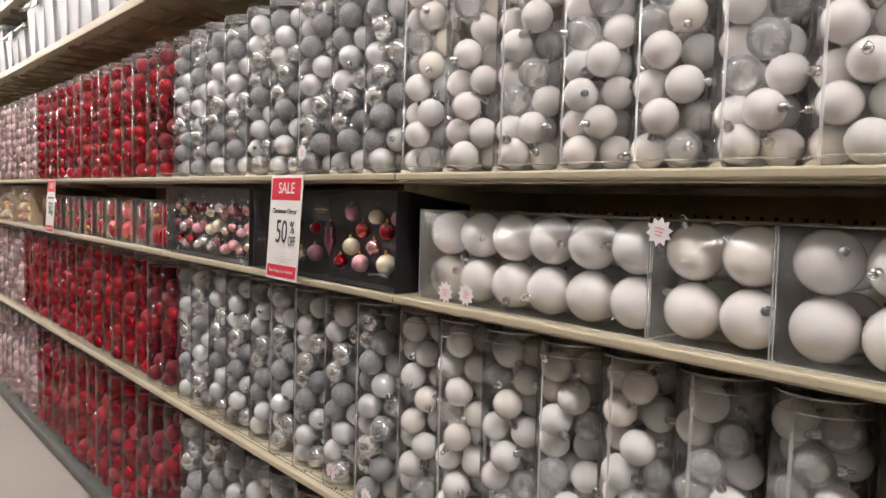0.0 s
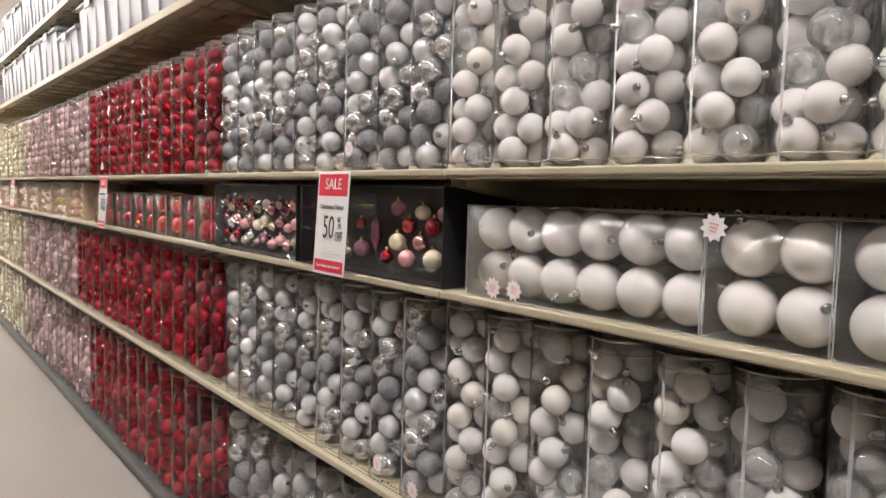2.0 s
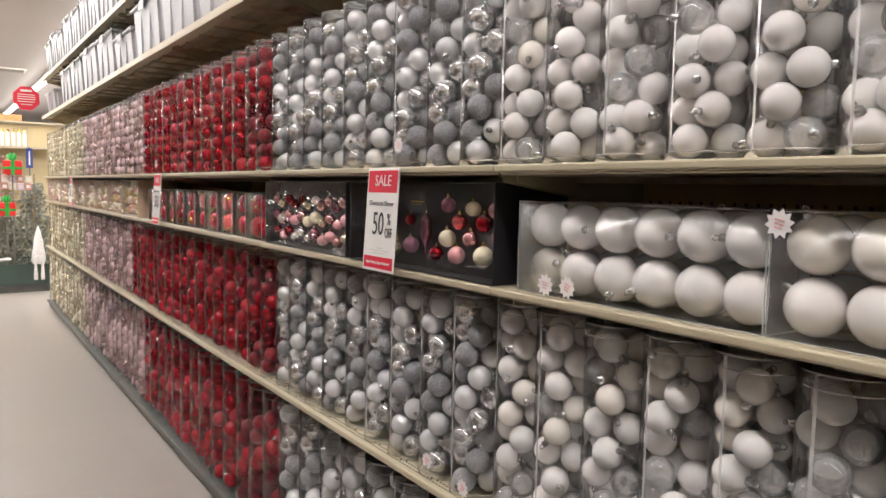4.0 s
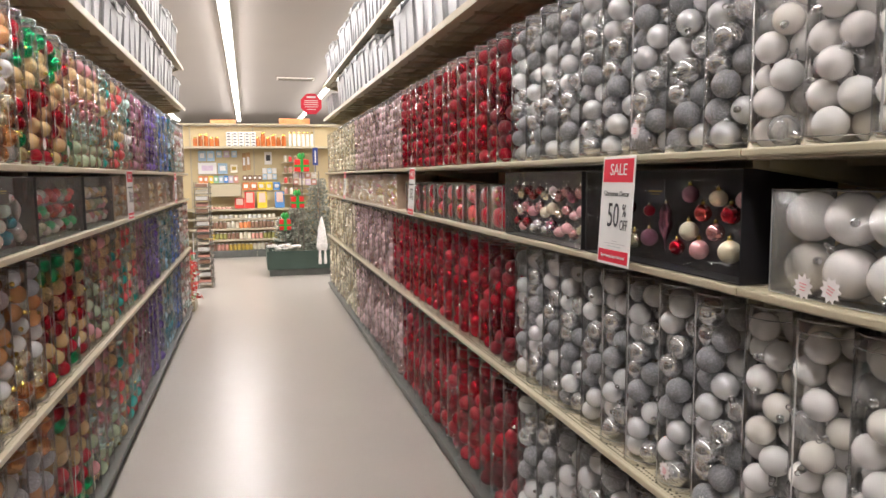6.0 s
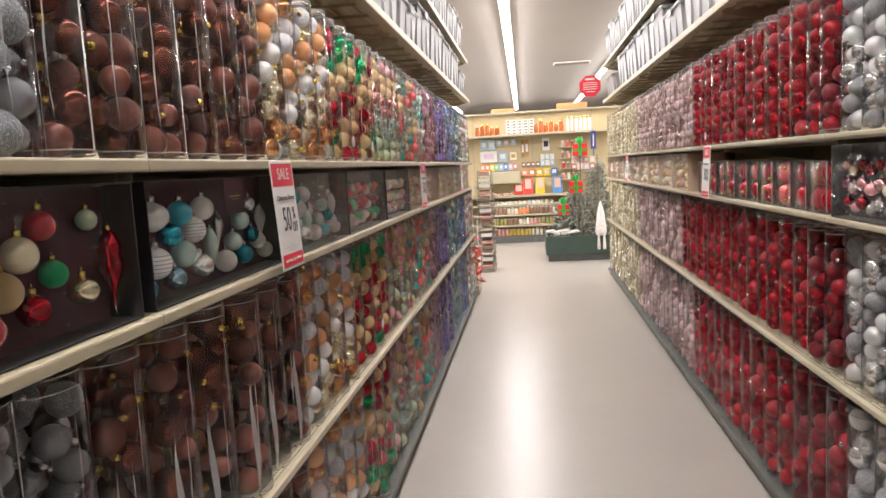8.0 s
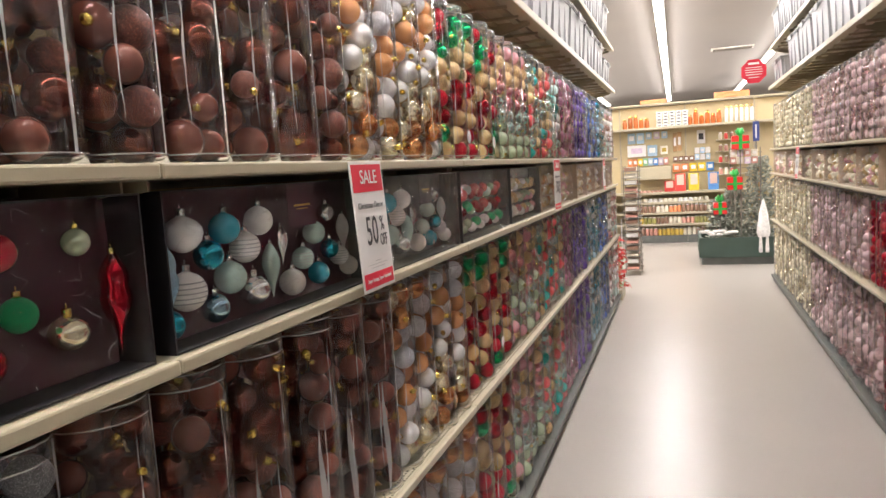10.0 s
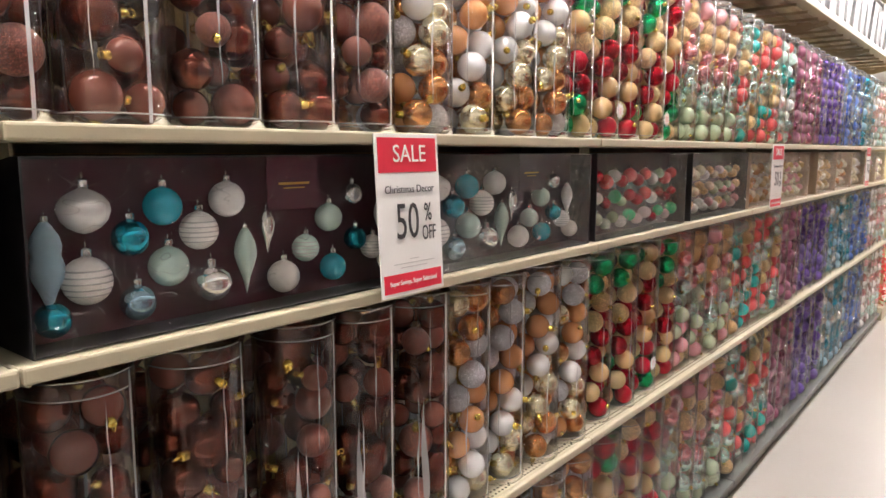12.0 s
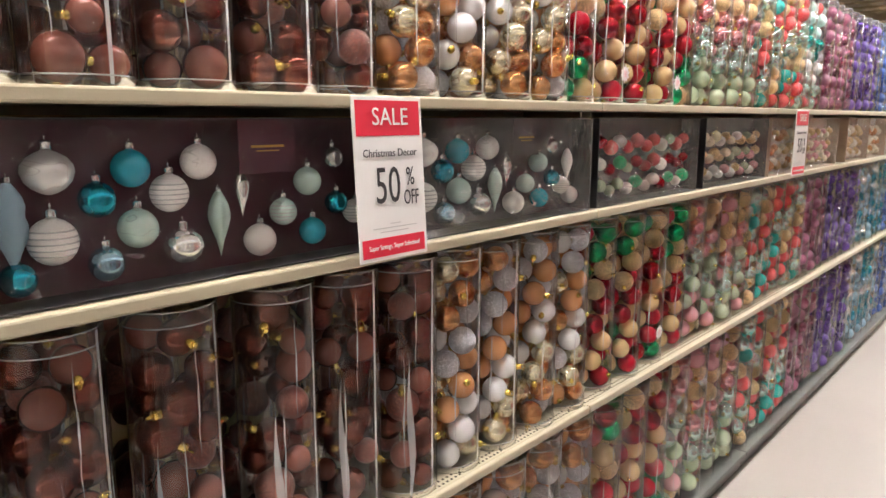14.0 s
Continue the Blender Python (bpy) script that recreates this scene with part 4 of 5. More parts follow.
def ball_pack(m, cols, r, keys, label, seed, cap, deep=2):
    """A clear box of large balls in two layers."""
    p = 2 * r + 0.0012
    W, H, D = cols * p + 0.004, 2 * p + 0.004, deep * p + 0.004
    b = thing("ball_box", m, label, "boxed ornaments", "boxes of large balls")
    bm = bmesh.new()
    add_box(bm, 0, W, 0, D, 0, H)
    bmesh.ops.bevel(bm, geom=list(bm.edges), offset=0.003, segments=2, affect="EDGES")
    part("clear_box", mesh("clear_box", bm, BOXP, True), b, label="clear plastic box")
    bm = bmesh.new()
    e = 0.0008
    for x in (0, W):
        for y in (0, D):
            add_box(bm, x - e, x + e, y - e, y + e, 0.001, H - 0.001)
    for z in (0.0006, H):
        for y in (0, D):
            add_box(bm, 0, W, y - e, y + e, z - e, z + e)
    tagged(part("box_edge", mesh("box_edge", bm, RIM), b), kind="stuff")
    q = random.Random(seed)
    for i in range(cols):
        for j in range(2):
            for k in range(deep):
                key = q.choice(keys)
                big = (key, round(r, 4))
                if big not in ORN:
                    ORN[big] = lathe_mesh("large_ball", ball_profile(r, 18), PAINT[key], 32)
                tip = pose(0, 0, 0, q.uniform(20, 160), q.uniform(-70, 70), q.uniform(0, 360))
                o = part("ball", ORN[big], b, Matrix.Translation((0.002 + p * (i + 0.5), 0.002 + p * (k + 0.5), 0.002 + p * (j + 0.5))) @ tip)
                ck = ("bigcap", cap.name, round(r, 4))
                if ck not in ORN:
                    ORN[ck] = cap_mesh("large_cap", cap, r * 0.78)
                if k == 0:
                    part("cap", ORN[ck], o, pose(0, 0, r * 0.235))
    return b


WB = ["white_m", "white_p", "white_c", "white_p", "white_m"]
y = 1.092
for k, cols in enumerate((6, 2, 6, 6)):
    r = 0.0405
    ball_pack(pose(XR + 0.018, y, ZM + 0.003, 0, 0, -90), cols, r, WB, "clear box of large white and pearl balls in two layers", 60 + k, CAPS)
    y -= cols * 0.0822 + 0.008
y = 4.05
for k in range(10):
    keys = [["red_m", "coral_m"], ["red_m"], ["coral_m", "coral_g"], ["red_s", "red_m"], ["red_g", "red_m"]][k % 5]
    ball_pack(pose(XR + 0.02 + 0.004 * (k % 3), y, ZM + 0.002, 0, 0, -90), 2, 0.0385, keys, "clear box of red balls in two layers", 80 + k, CAPG, 2)
    y -= 0.1625

# ---- storage totes above ----
def tote_mesh(W, D, H):
    bm = bmesh.new()
    q = 0.02
    lo = [(q, q), (W - q, q), (W - q, D - q), (q, D - q)]
    hi = [(0, 0), (W, 0), (W, D), (0, D)]
    a = [bm.verts.new((x, y, 0)) for x, y in lo]
    b = [bm.verts.new((x, y, H - 0.03)) for x, y in hi]
    bm.faces.new(a[::-1])
    for i in range(4):
        bm.faces.new((a[i], a[(i + 1) % 4], b[(i + 1) % 4], b[i]))
    bmesh.ops.bevel(bm, geom=[e for e in bm.edges if abs(e.verts[0].co.z - e.verts[1].co.z) > 0.05], offset=0.025, segments=3, affect="EDGES")
    for k in range(2):
        x = W * (k + 1) / 3
        add_box(bm, x - 0.006, x + 0.006, 0.002, 0.014, 0.03, H - 0.06)
    return mesh("tote_tub", bm, TOTE)


TOTES = {}


def tote(m, W, D, H):
    if (W, H) not in TOTES:
        lid = bmesh.new()
        add_box(lid, -0.012, W + 0.012, -0.012, D + 0.012, H - 0.03, H - 0.006)
        bmesh.ops.bevel(lid, geom=list(lid.edges), offset=0.006, segments=2, affect="EDGES")
        add_box(lid, 0.03, W - 0.03, 0.03, D - 0.03, H - 0.006, H)
        TOTES[(W, H)] = (tote_mesh(W, D, H), mesh("tote_lid", lid, TOTE), box_mesh("tote_latch", W * 0.4, W * 0.6, -0.02, -0.0125, H - 0.06, H - 0.012, TOTE, 0.003, 1))
    t = thing("storage_tote", m, "frosted white plastic storage tote with a lid on the high shelf", "storage box", "storage totes")
    tub, lid, latch = TOTES[(W, H)]
    part("tub", tub, t)
    part("lid", lid, t)
    part("latch", latch, t)


for side, x, ya, yb in ((1, XR, -3.4, YRE), (-1, XL, -4.4, YLE)):
    y = yb - 0.10
    k = 0
    while y > ya:
        W, H = ((0.52, 0.22), (0.56, 0.30), (0.56, 0.30), (0.60, 0.31), (0.56, 0.30))[k % 5]
        if side > 0 and k == 0:
            W = 0.62
        tote(pose(x + 0.02, y, ZS + 0.0025, 0, 0, -90) if side > 0 else pose(x - 0.02, y - W, ZS + 0.0025, 0, 0, 90), W, 0.4, H)
        y -= W + (0.42 if side > 0 and k == 0 else 0.028)
        k += 1
    y, k = yb - 0.03, 0
    while y > ya:
        W, H = ((0.40, 0.33), (0.36, 0.36), (0.40, 0.30), (0.44, 0.35))[k % 4]
        tote(pose(x + 0.03, y, ZT + 0.0025, 0, 0, -90) if side > 0 else pose(x - 0.03, y - W, ZT + 0.0025, 0, 0, 90), W, 0.3, H)
        y -= W + 0.028
        k += 1

# ---- red eight-sided notice hung from the storage shelf end ----
s = thing("notice_sign", pose(0.72, YRE - 0.02, 2.125), "red eight sided hanging notice with white print", "hanging sign")
bm = bmesh.new()
ring = [(0.125 * math.cos(math.pi * (i + 0.5) / 4), 0.125 * math.sin(math.pi * (i + 0.5) / 4)) for i in range(8)]
lo, hi = [bm.verts.new((a, -0.003, b)) for a, b in ring], [bm.verts.new((a, 0.0, b)) for a, b in ring]
bm.faces.new(lo), bm.faces.new(hi[::-1])
for i in range(8):
    bm.faces.new((lo[i], hi[i], hi[(i + 1) % 8], lo[(i + 1) % 8]))
bmesh.ops.recalc_face_normals(bm, faces=bm.faces)
part("board", mesh("notice_board", bm, REDP), s)
for k, (w, z) in enumerate(((0.05, 0.07), (0.075, 0.038), (0.08, 0.016), (0.08, -0.008), (0.075, -0.032), (0.05, -0.06))):
    part("print_line", box_mesh("notice_print", -w, w, -0.006, -0.0045, z - 0.004, z + (0.016 if k == 0 else 0.003), WHITE), s)
part("hanger", box_mesh("notice_hanger", -0.002, 0.15, -0.001, 0.001, 0.113, 0.118, CAPS), s)
part("hanger", box_mesh("notice_hanger", 0.147, 0.151, -0.001, 0.001, 0.116, 0.171, CAPS), s)

# ---- the wall of goods across the end of the aisle ----
FY = 12.1
OR = material("amber_glass", (0.50, 0.13, 0.03), 0.25, 0.0, 0.3, 20, rand=0.25)
BEIGE = material("beige_back_panel", (0.56, 0.46, 0.27), 0.6, 0.0, 0.06, 4)
for k in range(-2, 3):
    x0 = -0.93 + 1.0 * k - 0.0
    g = thing("gondola_frame", pose(x0, FY, 0), "cream shelving bay with beige back and dark base", "store shelving", "end wall bays")
    part("base_deck", box_mesh("end_base", 0.002, 0.998, 0.0, 0.45, 0, 0.115, KICK, 0.004, 1), g, label="dark base deck")
    part("back_panel", box_mesh("end_back", 0.01, 0.99, 0.40, 0.42, 0.1155, 2.14, BEIGE), g)
    part("upright", box_mesh("end_post", -0.012, 0.012, 0.38, 0.43, 0, 2.15, CREAM, 0.002, 1), g)
    part("crown", box_mesh("end_crown", 0.0, 1.0, 0.3, 0.43, 2.1505, 2.18, CREAM, 0.003, 1), g)
    for z, dep in ((0.30, 0.42), (0.475, 0.40), (0.635, 0.36), (0.79, 0.38), (1.795, 0.38)):
        sh = thing("shelf", pose(x0, FY, z), "cream steel shelf with goods on it", "shelf", "end wall shelves")
        part("deck", box_mesh("end_deck", 0.003, 0.997, 0.405 - dep, 0.399, -0.02, 0.0, CREAM), sh)
        part("front_lip", box_mesh("end_lip", 0.002, 0.998, 0.405 - dep - 0.012, 0.4045 - dep, -0.03, 0.004, CREAM, 0.003, 1), sh)


def jar(x, y, z, r, h, col, lid, label="small glass jar with a lid", group="jars", cat="jar"):
    j = thing("jar", pose(x, y, z + 0.001), label, cat, group)
    key = ("jar", round(r, 3), round(h, 3), col.name)
    if key not in ORN:
        ORN[key] = lathe_mesh("jar_body", [(0, 0), (r * 0.9, 0), (r, h * 0.06), (r, h * 0.7), (r * 0.7, h * 0.84), (r * 0.7, h * 0.86)], col, 12)
        ORN[key + ("lid",)] = lathe_mesh("jar_lid", [(r * 0.78, h * 0.86), (r * 0.78, h * 0.985), (r * 0.7, h), (0, h)], lid, 12)
    part("body", ORN[key], j)
    part("lid", ORN[key + ("lid",)], j)


def plain(name, col, rough=0.45):
    return material(name, col, rough, 0.0, 0.1, 25.0, rand=0.15)


GLASSY, MUST, OLIVE, PINKY, CREAMY = plain("spice_brown", (0.28, 0.16, 0.11)), plain("mustard", (0.60, 0.42, 0.08)), plain("olive", (0.35, 0.33, 0.1)), plain("rosy", (0.6, 0.3, 0.25)), plain("ivory", (0.72, 0.66, 0.55))
ORANGE, YELLOW, BLUEP, PALEBLUE, LILAC, GREENP, REDD, WOOD = plain("orange_pack", (0.85, 0.30, 0.12)), plain("yellow_pack", (0.85, 0.62, 0.05)), plain("blue_pack", (0.10, 0.28, 0.65)), plain("pale_blue_pack", (0.42, 0.6, 0.75)), plain("lilac_pack", (0.62, 0.5, 0.62)), plain("green_pack", (0.3, 0.58, 0.32)), plain("red_pack", (0.72, 0.06, 0.05)), plain("pale_wood", (0.48, 0.28, 0.13))
for z, x0, x1, kinds, h in ((0.1165, -0.72, 0.30, (GLASSY, PINKY, MUST, MUST, CREAMY), 0.12), (0.3005, -0.74, 0.40, (MUST, OLIVE, GLASSY, CREAMY, PINKY, OLIVE), 0.11), (0.4755, -0.74, 0.42, (GLASSY, GLASSY, CREAMY, ORANGE), 0.12), (0.6355, -0.70, 0.38, (CREAMY, WHITE), 0.06)):
    x, k = x0, 0
    q = random.Random(int(z * 100))
    while x < x1:
        r = 0.028 if h > 0.1 else 0.034
        jar(x, FY + 0.06 + (0.04 if h < 0.1 else 0), z, r, h * q.uniform(0.9, 1.05), kinds[(k // 3) % len(kinds)], WHITE if k % 2 else CREAMY)
        x += 2 * r + 0.007
        k += 1
for x0, x1 in ((-0.83, -0.42), (0.14, 0.58)):
    x = x0
    q = random.Random(int(x0 * 10))
    while x < x1:
        jar(x, FY + 0.12, 1.7965, 0.036, q.choice((0.15, 0.2, 0.23)), OR, CAPG, "tall amber glass candle jar", "amber jars")
        x += 0.083
for i in range(5):
    for j in range(5):
        b = thing("stacked_pack", pose(-0.31 + 0.095 * i, FY + 0.06, 1.7965 + 0.047 * j), "flat white pack with a black band, stacked", "packet", "white packs")
        part("wrapper", box_mesh("wrap", -0.042, 0.042, 0, 0.12, 0, 0.043, WHITE, 0.006, 1), b)
        part("band", box_mesh("band", -0.022, 0.022, -0.0025, -0.0005, 0.012, 0.026, INK), b)
for i in range(6):
    jar(0.66 + 0.07 * i, FY + 0.1, 1.7965, 0.024, 0.24, WHITE, CAPG, "slim white bottle with a gold top", "white bottles", "bottle")


def packet(x0, x1, z0, z1, mat, label, y=None, inset=None):
    y = FY + 0.375 if y is None else y
    p = thing("packet", pose(x0, y, z0), label, "packet", "hanging packets")
    w, h = x1 - x0, z1 - z0
    part("pouch", box_mesh("pouch", 0, w, -0.02, 0.0, 0, h, mat, 0.005, 2), p)
    part("label", box_mesh("pouch_label", w * 0.2, w * 0.8, -0.0225, -0.0205, h * 0.3, h * 0.75, inset or WHITE), p)
    part("hang_hook", box_mesh("hang_hook", w / 2 - 0.002, w / 2 + 0.002, -0.006, 0.0248, h + 0.0003, h + 0.005, CAPS), p)


for k in range(2):
    packet(-0.81 + 0.135 * k, -0.69 + 0.135 * k, 1.57, 1.74, PALEBLUE, "pale blue framed card hanging on the back panel", inset=WHITE)
for k in range(3):
    packet(-0.53 + 0.12 * k, -0.44 + 0.12 * k, 1.63, 1.74, LILAC if k == 1 else PALEBLUE, "small framed card hanging on the back panel")
packet(-0.82, -0.53, 1.36, 1.545, WHITE, "wide pale card hanging on the back panel", inset=LILAC)
packet(-0.51, -0.36, 1.36, 1.535, PALEBLUE, "pale blue card hanging on the back panel")
packet(-0.31, -0.2, 1.38, 1.51, CREAMY, "cream card hanging on the back panel", inset=MUST)
for k, m in enumerate((ORANGE, ORANGE, YELLOW, GREENP, PALEBLUE, BLUEP, LILAC, PINKY)):
    packet(-0.82 + 0.079 * k, -0.747 + 0.079 * k, 1.21, 1.33, m, "small bright packet in a row of rainbow colours", inset=WHITE)
packet(-0.12, -0.06, 1.41, 1.70, WOOD, "bundle of pale wooden rolling pins")
packet(-0.055, 0.01, 1.42, 1.71, WOOD, "bundle of pale wooden rolling pins")
packet(0.24, 0.36, 1.51, 1.72, WHITE, "white boxed tool with a black top", inset=INK)
for i in range(3):
    for j in range(2):
        packet(0.20 + 0.08 * i, 0.27 + 0.08 * i, 1.26 + 0.1 * j, 1.35 + 0.1 * j, WHITE if (i + j) % 2 else PALEBLUE, "small white carded goods")
for k in range(4):
    packet(-0.12 + 0.08 * k, -0.05 + 0.08 * k, 1.25, 1.33, GLASSY, "small carded goods in brown")
for k, m in enumerate((ORANGE, ORANGE, YELLOW, YELLOW, BLUEP)):
    packet(-0.13 + 0.125 * k, -0.02 + 0.125 * k, 1.085, 1.215, m, "bright packet with a white round label")
for x0, m, lab in ((-0.26, REDD, "red"), (-0.10, REDD, "red"), (0.10, YELLOW, "yellow"), (0.385, BLUEP, "blue")):
    p = thing("toy_pack", pose(x0, FY + 0.16, 0.791), lab + " toy pack with a pale round window", "toy pack", "toy packs")
    h = 0.27 if x0 > -0.2 else 0.17
    part("pack", box_mesh("toy_pack", 0, 0.155, 0, 0.05, 0, h, m, 0.008, 2), p)
    part("window", box_mesh("toy_window", 0.025, 0.13, -0.003, -0.0005, h * 0.35, h * 0.95, material("peach_print", (0.7, 0.5, 0.42), 0.5), 0.001, 1), p)
shelf2 = thing("display_ledge", pose(-0.78, FY + 0.1, 0.99), "cream sloping display ledge with a deep front", "shelf")
part("panel", box_mesh("ledge", 0, 0.63, 0, 0.3, 0, 0.2, CREAM, 0.01, 2), shelf2)
for k in range(7):
    jar(-0.68 + 0.06 * k, FY + 0.1, 0.791, 0.027, 0.035, PINKY, CREAMY, "low tub with a lid", "low tubs")
for z in (1.02, 1.2, 1.37, 1.55):
    sh = thing("side_shelf", pose(0.52, FY, z), "short cream shelf of small packets", "shelf", "side shelves")
    part("deck", box_mesh("side_deck", 0, 0.46, 0.05, 0.399, -0.012, 0, CREAM, 0.002, 1), sh)
    for k in range(4):
        jar(0.57 + 0.08 * k, FY + 0.14, z, 0.026, 0.1, (REDD, GLASSY, PINKY, CREAMY)[(k + int(z * 10)) % 4], WHITE)
for x0, x1, m in ((-0.6, -0.2, ORANGE), (0.5, 1.0, ORANGE)):
    t = thing("topper_box", pose(x0, FY + 0.3, 2.181), "orange box standing on top of the shelving", "box", "topper boxes")
    part("carton", box_mesh("topper", 0, x1 - x0, 0, 0.12, 0, 0.06 + 0.03 * (x0 > 0), m, 0.004, 1), t)

# ---- wire rack, display island and the decorations on it ----
r = thing("wire_rack", pose(-0.62, 8.9, 0), "narrow dark wire rack packed with flat goods", "display rack")
for dx in (0, 0.16):
    for dy in (0, 0.3):
        part("post", box_mesh("rack_post", dx - 0.005, dx + 0.005, dy - 0.005, dy + 0.005, 0, 1.25, GR), r)
for k in range(16):
    part("tier", box_mesh("rack_tier", -0.02, 0.18, -0.03, 0.33, 0.06 + 0.075 * k, 0.066 + 0.075 * k, GR, 0.002, 1), r)
for k in range(16):
    for j in range(3):
        g = thing("flat_pack", pose(-0.61, 8.9 + 0.11 * j, 0.0665 + 0.075 * k), "flat pink and grey pack lying in the wire rack", "packet", "rack packs")
        part("card", box_mesh("rack_pack", 0, 0.13, 0, 0.09, 0, 0.03 + 0.012 * ((k + j) % 2), (PINKY, GLASSY, CREAMY, WHITE)[(k * 3 + j) % 4], 0.003, 1), g)

isl = thing("display_island", pose(0.19, 9.6, 0), "dark green painted display island on a recessed plinth", "display stand")
part("plinth", box_mesh("plinth", 0.03, 1.5, 0.04, 1.0, 0, 0.09, KICK), isl, label="black recessed plinth")
bm = bmesh.new()
for a in ((0, 1.53, 0, 0.03), (0, 1.53, 0.97, 1.0), (0, 0.03, 0.03, 0.97), (1.5, 1.53, 0.03, 0.97)):
    add_box(bm, *a, 0.091, 0.33)
add_box(bm, 0.03, 1.5, 0.03, 0.97, 0.091, 0.22)
part("bin", mesh("island_bin", bm, GREEN), isl)
LEAF = material("frosted_leaf", (0.28, 0.29, 0.24), 0.6, 0.0, 0.3, 30, rand=0.4, island=True)
LEAFG = material("ribbon_green", (0.02, 0.32, 0.05), 0.35, 0.0, 0.15, 20)
GIFT = material("gift_red", (0.62, 0.02, 0.02), 0.35, 0.0, 0.1, 12)
FLUFF = material("white_fleece", (0.75, 0.72, 0.7), 0.9, 0.0, 0.15, 40, 0.6, 150)


def bush(name, x, y, z, sx, sy, sz, n, seed, mat, label, cat):
    q = random.Random(seed)
    bm = bmesh.new()
    for k in range(n):
        a, h = q.uniform(0, 6.28), q.random()
        rad = (q.random() ** 0.5) * (1 - 0.55 * h)
        c = Matrix.Translation((sx * rad * math.cos(a), sy * rad * math.sin(a), sz * h)) @ Euler((q.uniform(-1.2, 1.2), q.uniform(-1.2, 1.2), q.uniform(0, 6.3))).to_matrix().to_4x4()
        L, w = q.uniform(0.03, 0.07), q.uniform(0.008, 0.018)
        v = [bm.verts.new(c @ Vector(p)) for p in ((0, 0, 0), (w, L * 0.4, 0.004), (0, L, 0), (-w, L * 0.4, -0.004))]
        bm.faces.new(v)
    ob = thing(name, pose(x, y, z), label, cat)
    tagged(part("foliage", mesh(name, bm, mat), ob), kind="stuff")
    part("stem", lathe_mesh("stem", [(0.012, 0), (0.008, sz * 0.9), (0, sz * 0.92)], WOOD, 8), ob)
    return ob


bush("frosted_tree", 0.62, 10.05, 0.2205, 0.22, 0.2, 0.66, 1500, 1, LEAF, "small frosted artificial tree with pale grey leaves", "artificial tree")
bush("frosted_tree", 0.92, 10.25, 0.2205, 0.26, 0.2, 1.05, 1900, 2, LEAF, "tall frosted artificial tree with pale grey leaves", "artificial tree")
bush("frosted_tree", 0.42, 10.2, 0.2205, 0.17, 0.16, 0.52, 800, 3, LEAF, "small frosted artificial tree with pale grey leaves", "artificial tree")


def gift(x, y, z, w, h, stand):
    g = thing("gift_decoration", pose(x, y, z), "red gift box decoration with a bright green ribbon and bow", "gift decoration", "gift decorations")
    part("box", box_mesh("gift", -w / 2, w / 2, -w / 2, w / 2, 0, h, GIFT, 0.01, 2), g)
    part("ribbon", box_mesh("gift_ribbon", -0.02, 0.02, -w / 2 - 0.003, w / 2 + 0.003, -0.002, h + 0.003, LEAFG), g)
    part("ribbon", box_mesh("gift_ribbon", -w / 2 - 0.003, w / 2 + 0.003, -w / 2 - 0.0045, w / 2 + 0.0045, h * 0.38, h * 0.55, LEAFG), g)
    for a in (-50, -15, 20, 55):
        bm = bmesh.new()
        add_lathe(bm, ball_profile(0.045, 6), 10, Matrix.Diagonal((0.45, 0.7, 1.1, 1)))
        part("bow_loop", mesh("bow", bm, LEAFG, True), g, pose(0, 0, h + 0.01, 0, a, a) @ pose(0, 0, 0.04))
    part("stand", box_mesh("gift_stand", -0.008, 0.008, -0.008, 0.008, -stand, -0.0025, GR), g)


gift(0.68, 9.85, 1.37, 0.19, 0.16, 1.149)
gift(0.61, 9.8, 0.89, 0.17, 0.15, 0.669)
gift(0.44, 9.8, 0.60, 0.15, 0.14, 0.379)
rk = thing("ornament_rack", pose(0.55, 9.95, 0.2205), "grey wire rack with small boxed goods hanging in rows", "display rack")
for x in (0.02, 0.36):
    part("post", box_mesh("orack_post", x - 0.006, x + 0.006, -0.006, 0.006, 0, 1.16, GR), rk)
for k in range(6):
    part("rail", box_mesh("orack_rail", 0, 0.38, -0.012, 0.012, 0.2 + 0.18 * k, 0.206 + 0.18 * k, GR), rk)
for i in range(4):
    for j in range(2):
        packet(0.57 + 0.08 * i, 0.64 + 0.08 * i, 1.19 + 0.09 * j, 1.27 + 0.09 * j, (PINKY, CREAMY, LILAC)[(i + j) % 3], "small pink boxed goods hanging on a wire rack", 9.93)

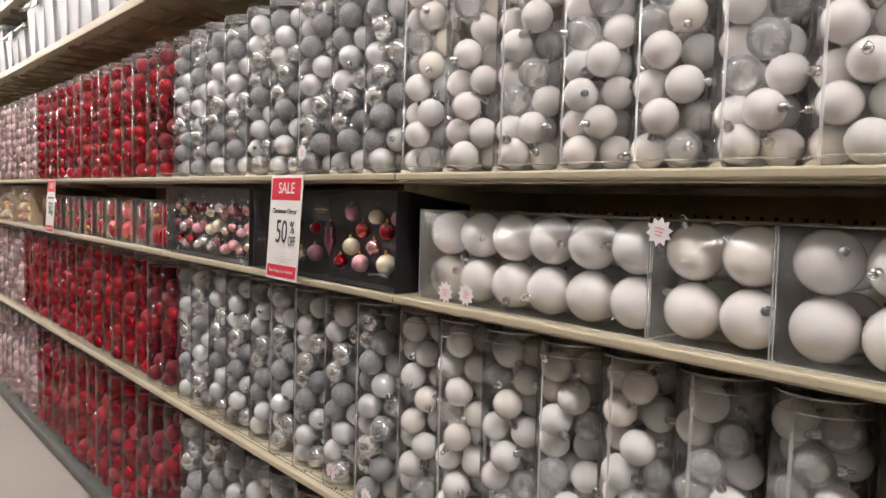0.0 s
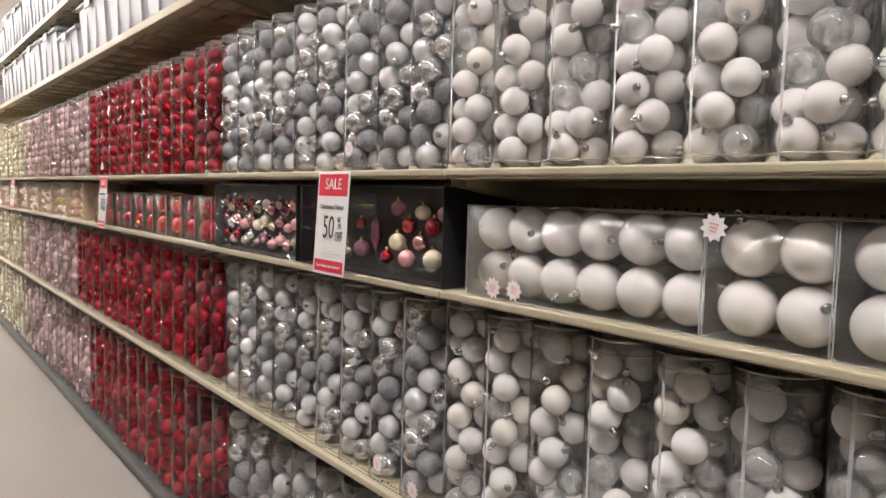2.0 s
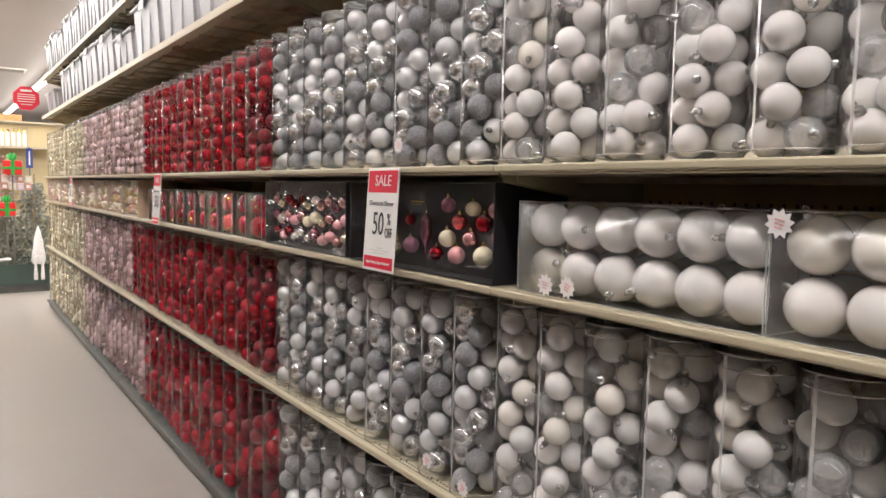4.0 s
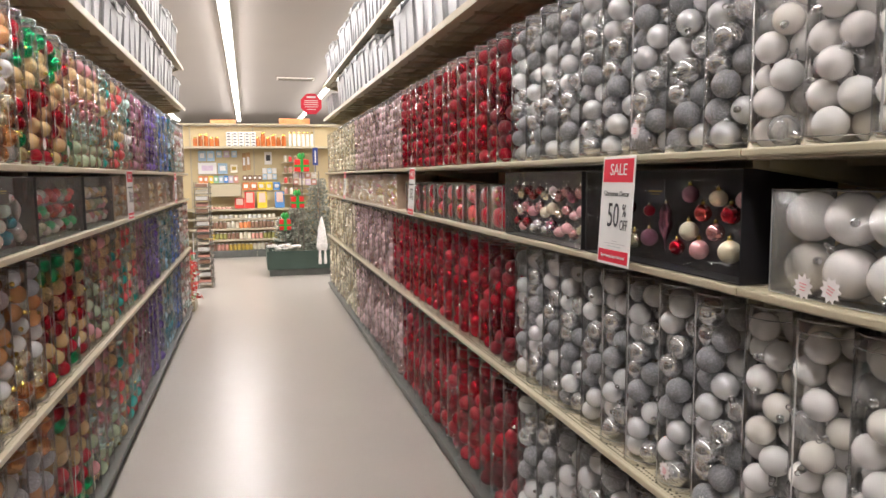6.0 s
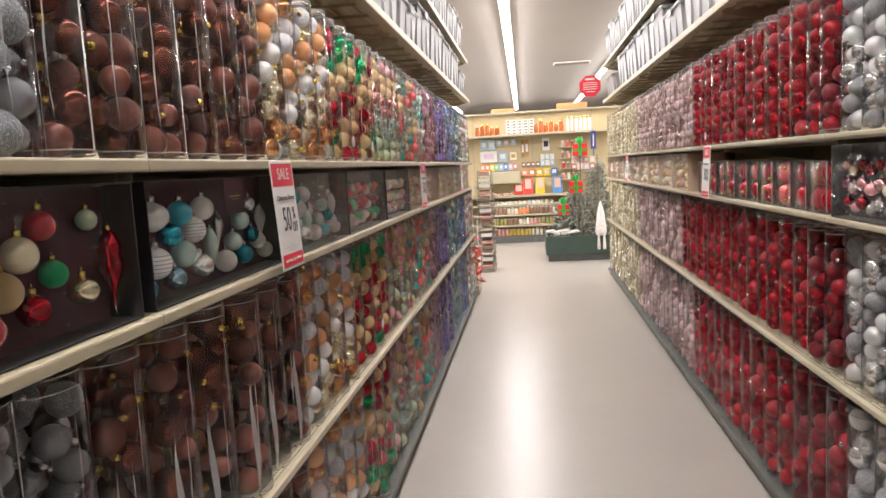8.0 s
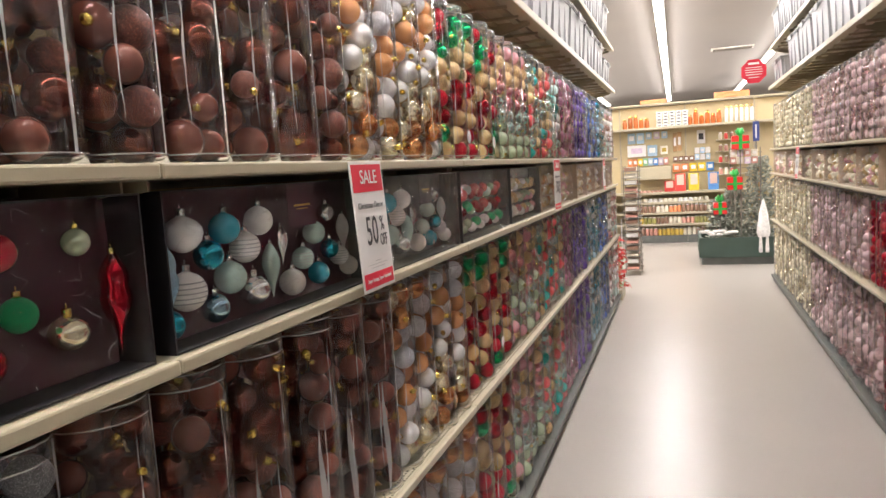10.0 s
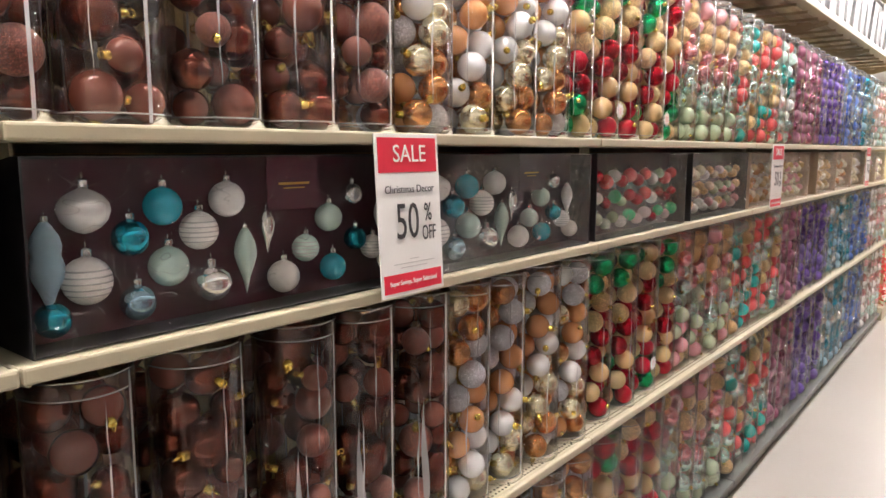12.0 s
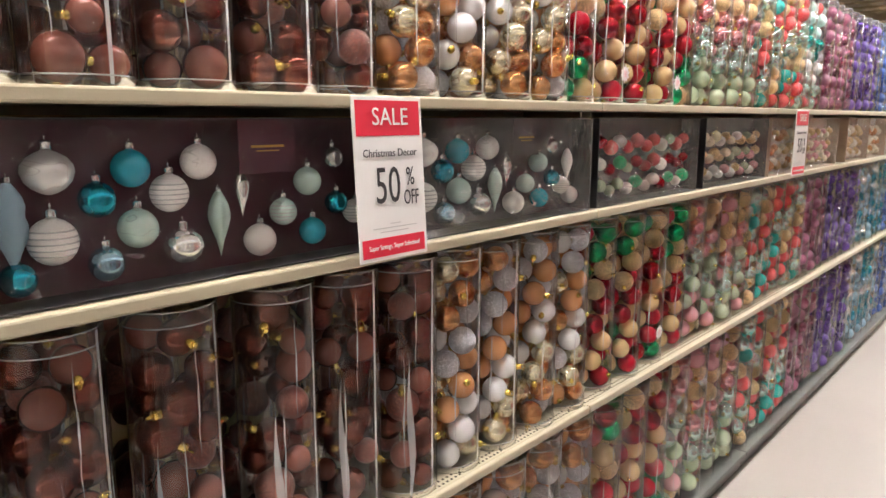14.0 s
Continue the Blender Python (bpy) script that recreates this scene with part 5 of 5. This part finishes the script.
pl = thing("plush_gnome", pose(0.90, 9.56, 0.331), "white fleece gnome with a tall cap on the island edge", "plush figure")
bm = bmesh.new()
add_lathe(bm, [(0, 0), (0.06, 0.005), (0.075, 0.06), (0.065, 0.15), (0.055, 0.2), (0.052, 0.26), (0.035, 0.34), (0.012, 0.43), (0, 0.45)], 16)
for x in (-0.035, 0.035):
    add_lathe(bm, [(0, -0.18), (0.02, -0.175), (0.022, -0.13), (0.014, -0.02), (0.014, 0.03), (0, 0.031)], 8, Matrix.Translation((x, -0.035, 0)))
part("figure", mesh("plush", bm, FLUFF, True), pl)
fl = thing("fleece_garland", pose(0.20, 9.62, 0.331), "white fleecy garland heaped on the island corner", "garland")
bm = bmesh.new()
for k in range(14):
    q = random.Random(k)
    add_lathe(bm, ball_profile(0.035, 5), 8, Matrix.Translation((0.03 + 0.028 * k, 0.02 + q.uniform(0, 0.06), 0.025 + q.uniform(0, 0.05))) @ Matrix.Diagonal((1.2, 0.7, 0.6, 1)))
part("fleece", mesh("garland", bm, FLUFF, True), fl)

# a small flower rack at the end of the low shelves on the other side
ec = thing("end_stand", pose(-0.56, YLE + 0.04, 0), "white wire end stand of red and green sprays", "display stand")
part("frame", box_mesh("end_stand", -0.3, 0.02, 0.0, 0.35, 0, 0.1, CREAM, 0.004, 1), ec)
for k in range(3):
    part("post", box_mesh("end_post", -0.3 + 0.15 * k, -0.29 + 0.15 * k, 0.3, 0.31, 0.1005, 0.75, WHITE), ec)
bush("floral_spray", -0.58, YLE + 0.2, 0.101, 0.09, 0.12, 0.5, 160, 8, REDD, "red berry spray standing in a rack", "artificial flowers")
bush("floral_spray", -0.62, YLE + 0.28, 0.101, 0.08, 0.1, 0.42, 140, 9, GREENP, "green leaf spray standing in a rack", "artificial flowers")
b = thing("blue_notice", pose(0.96, 11.0, 1.35), "narrow blue notice with white print on a post", "notice")
part("post", box_mesh("notice_post", -0.01, 0.01, 0.0, 0.02, -1.35, 0.4, GR), b)
part("board", box_mesh("notice_panel", -0.04, 0.04, -0.004, -0.0005, 0.12, 0.38, material("navy_print", (0.03, 0.05, 0.2), 0.5)), b)
part("print", box_mesh("notice_bar", -0.008, 0.008, -0.006, -0.0045, 0.16, 0.34, WHITE), b)
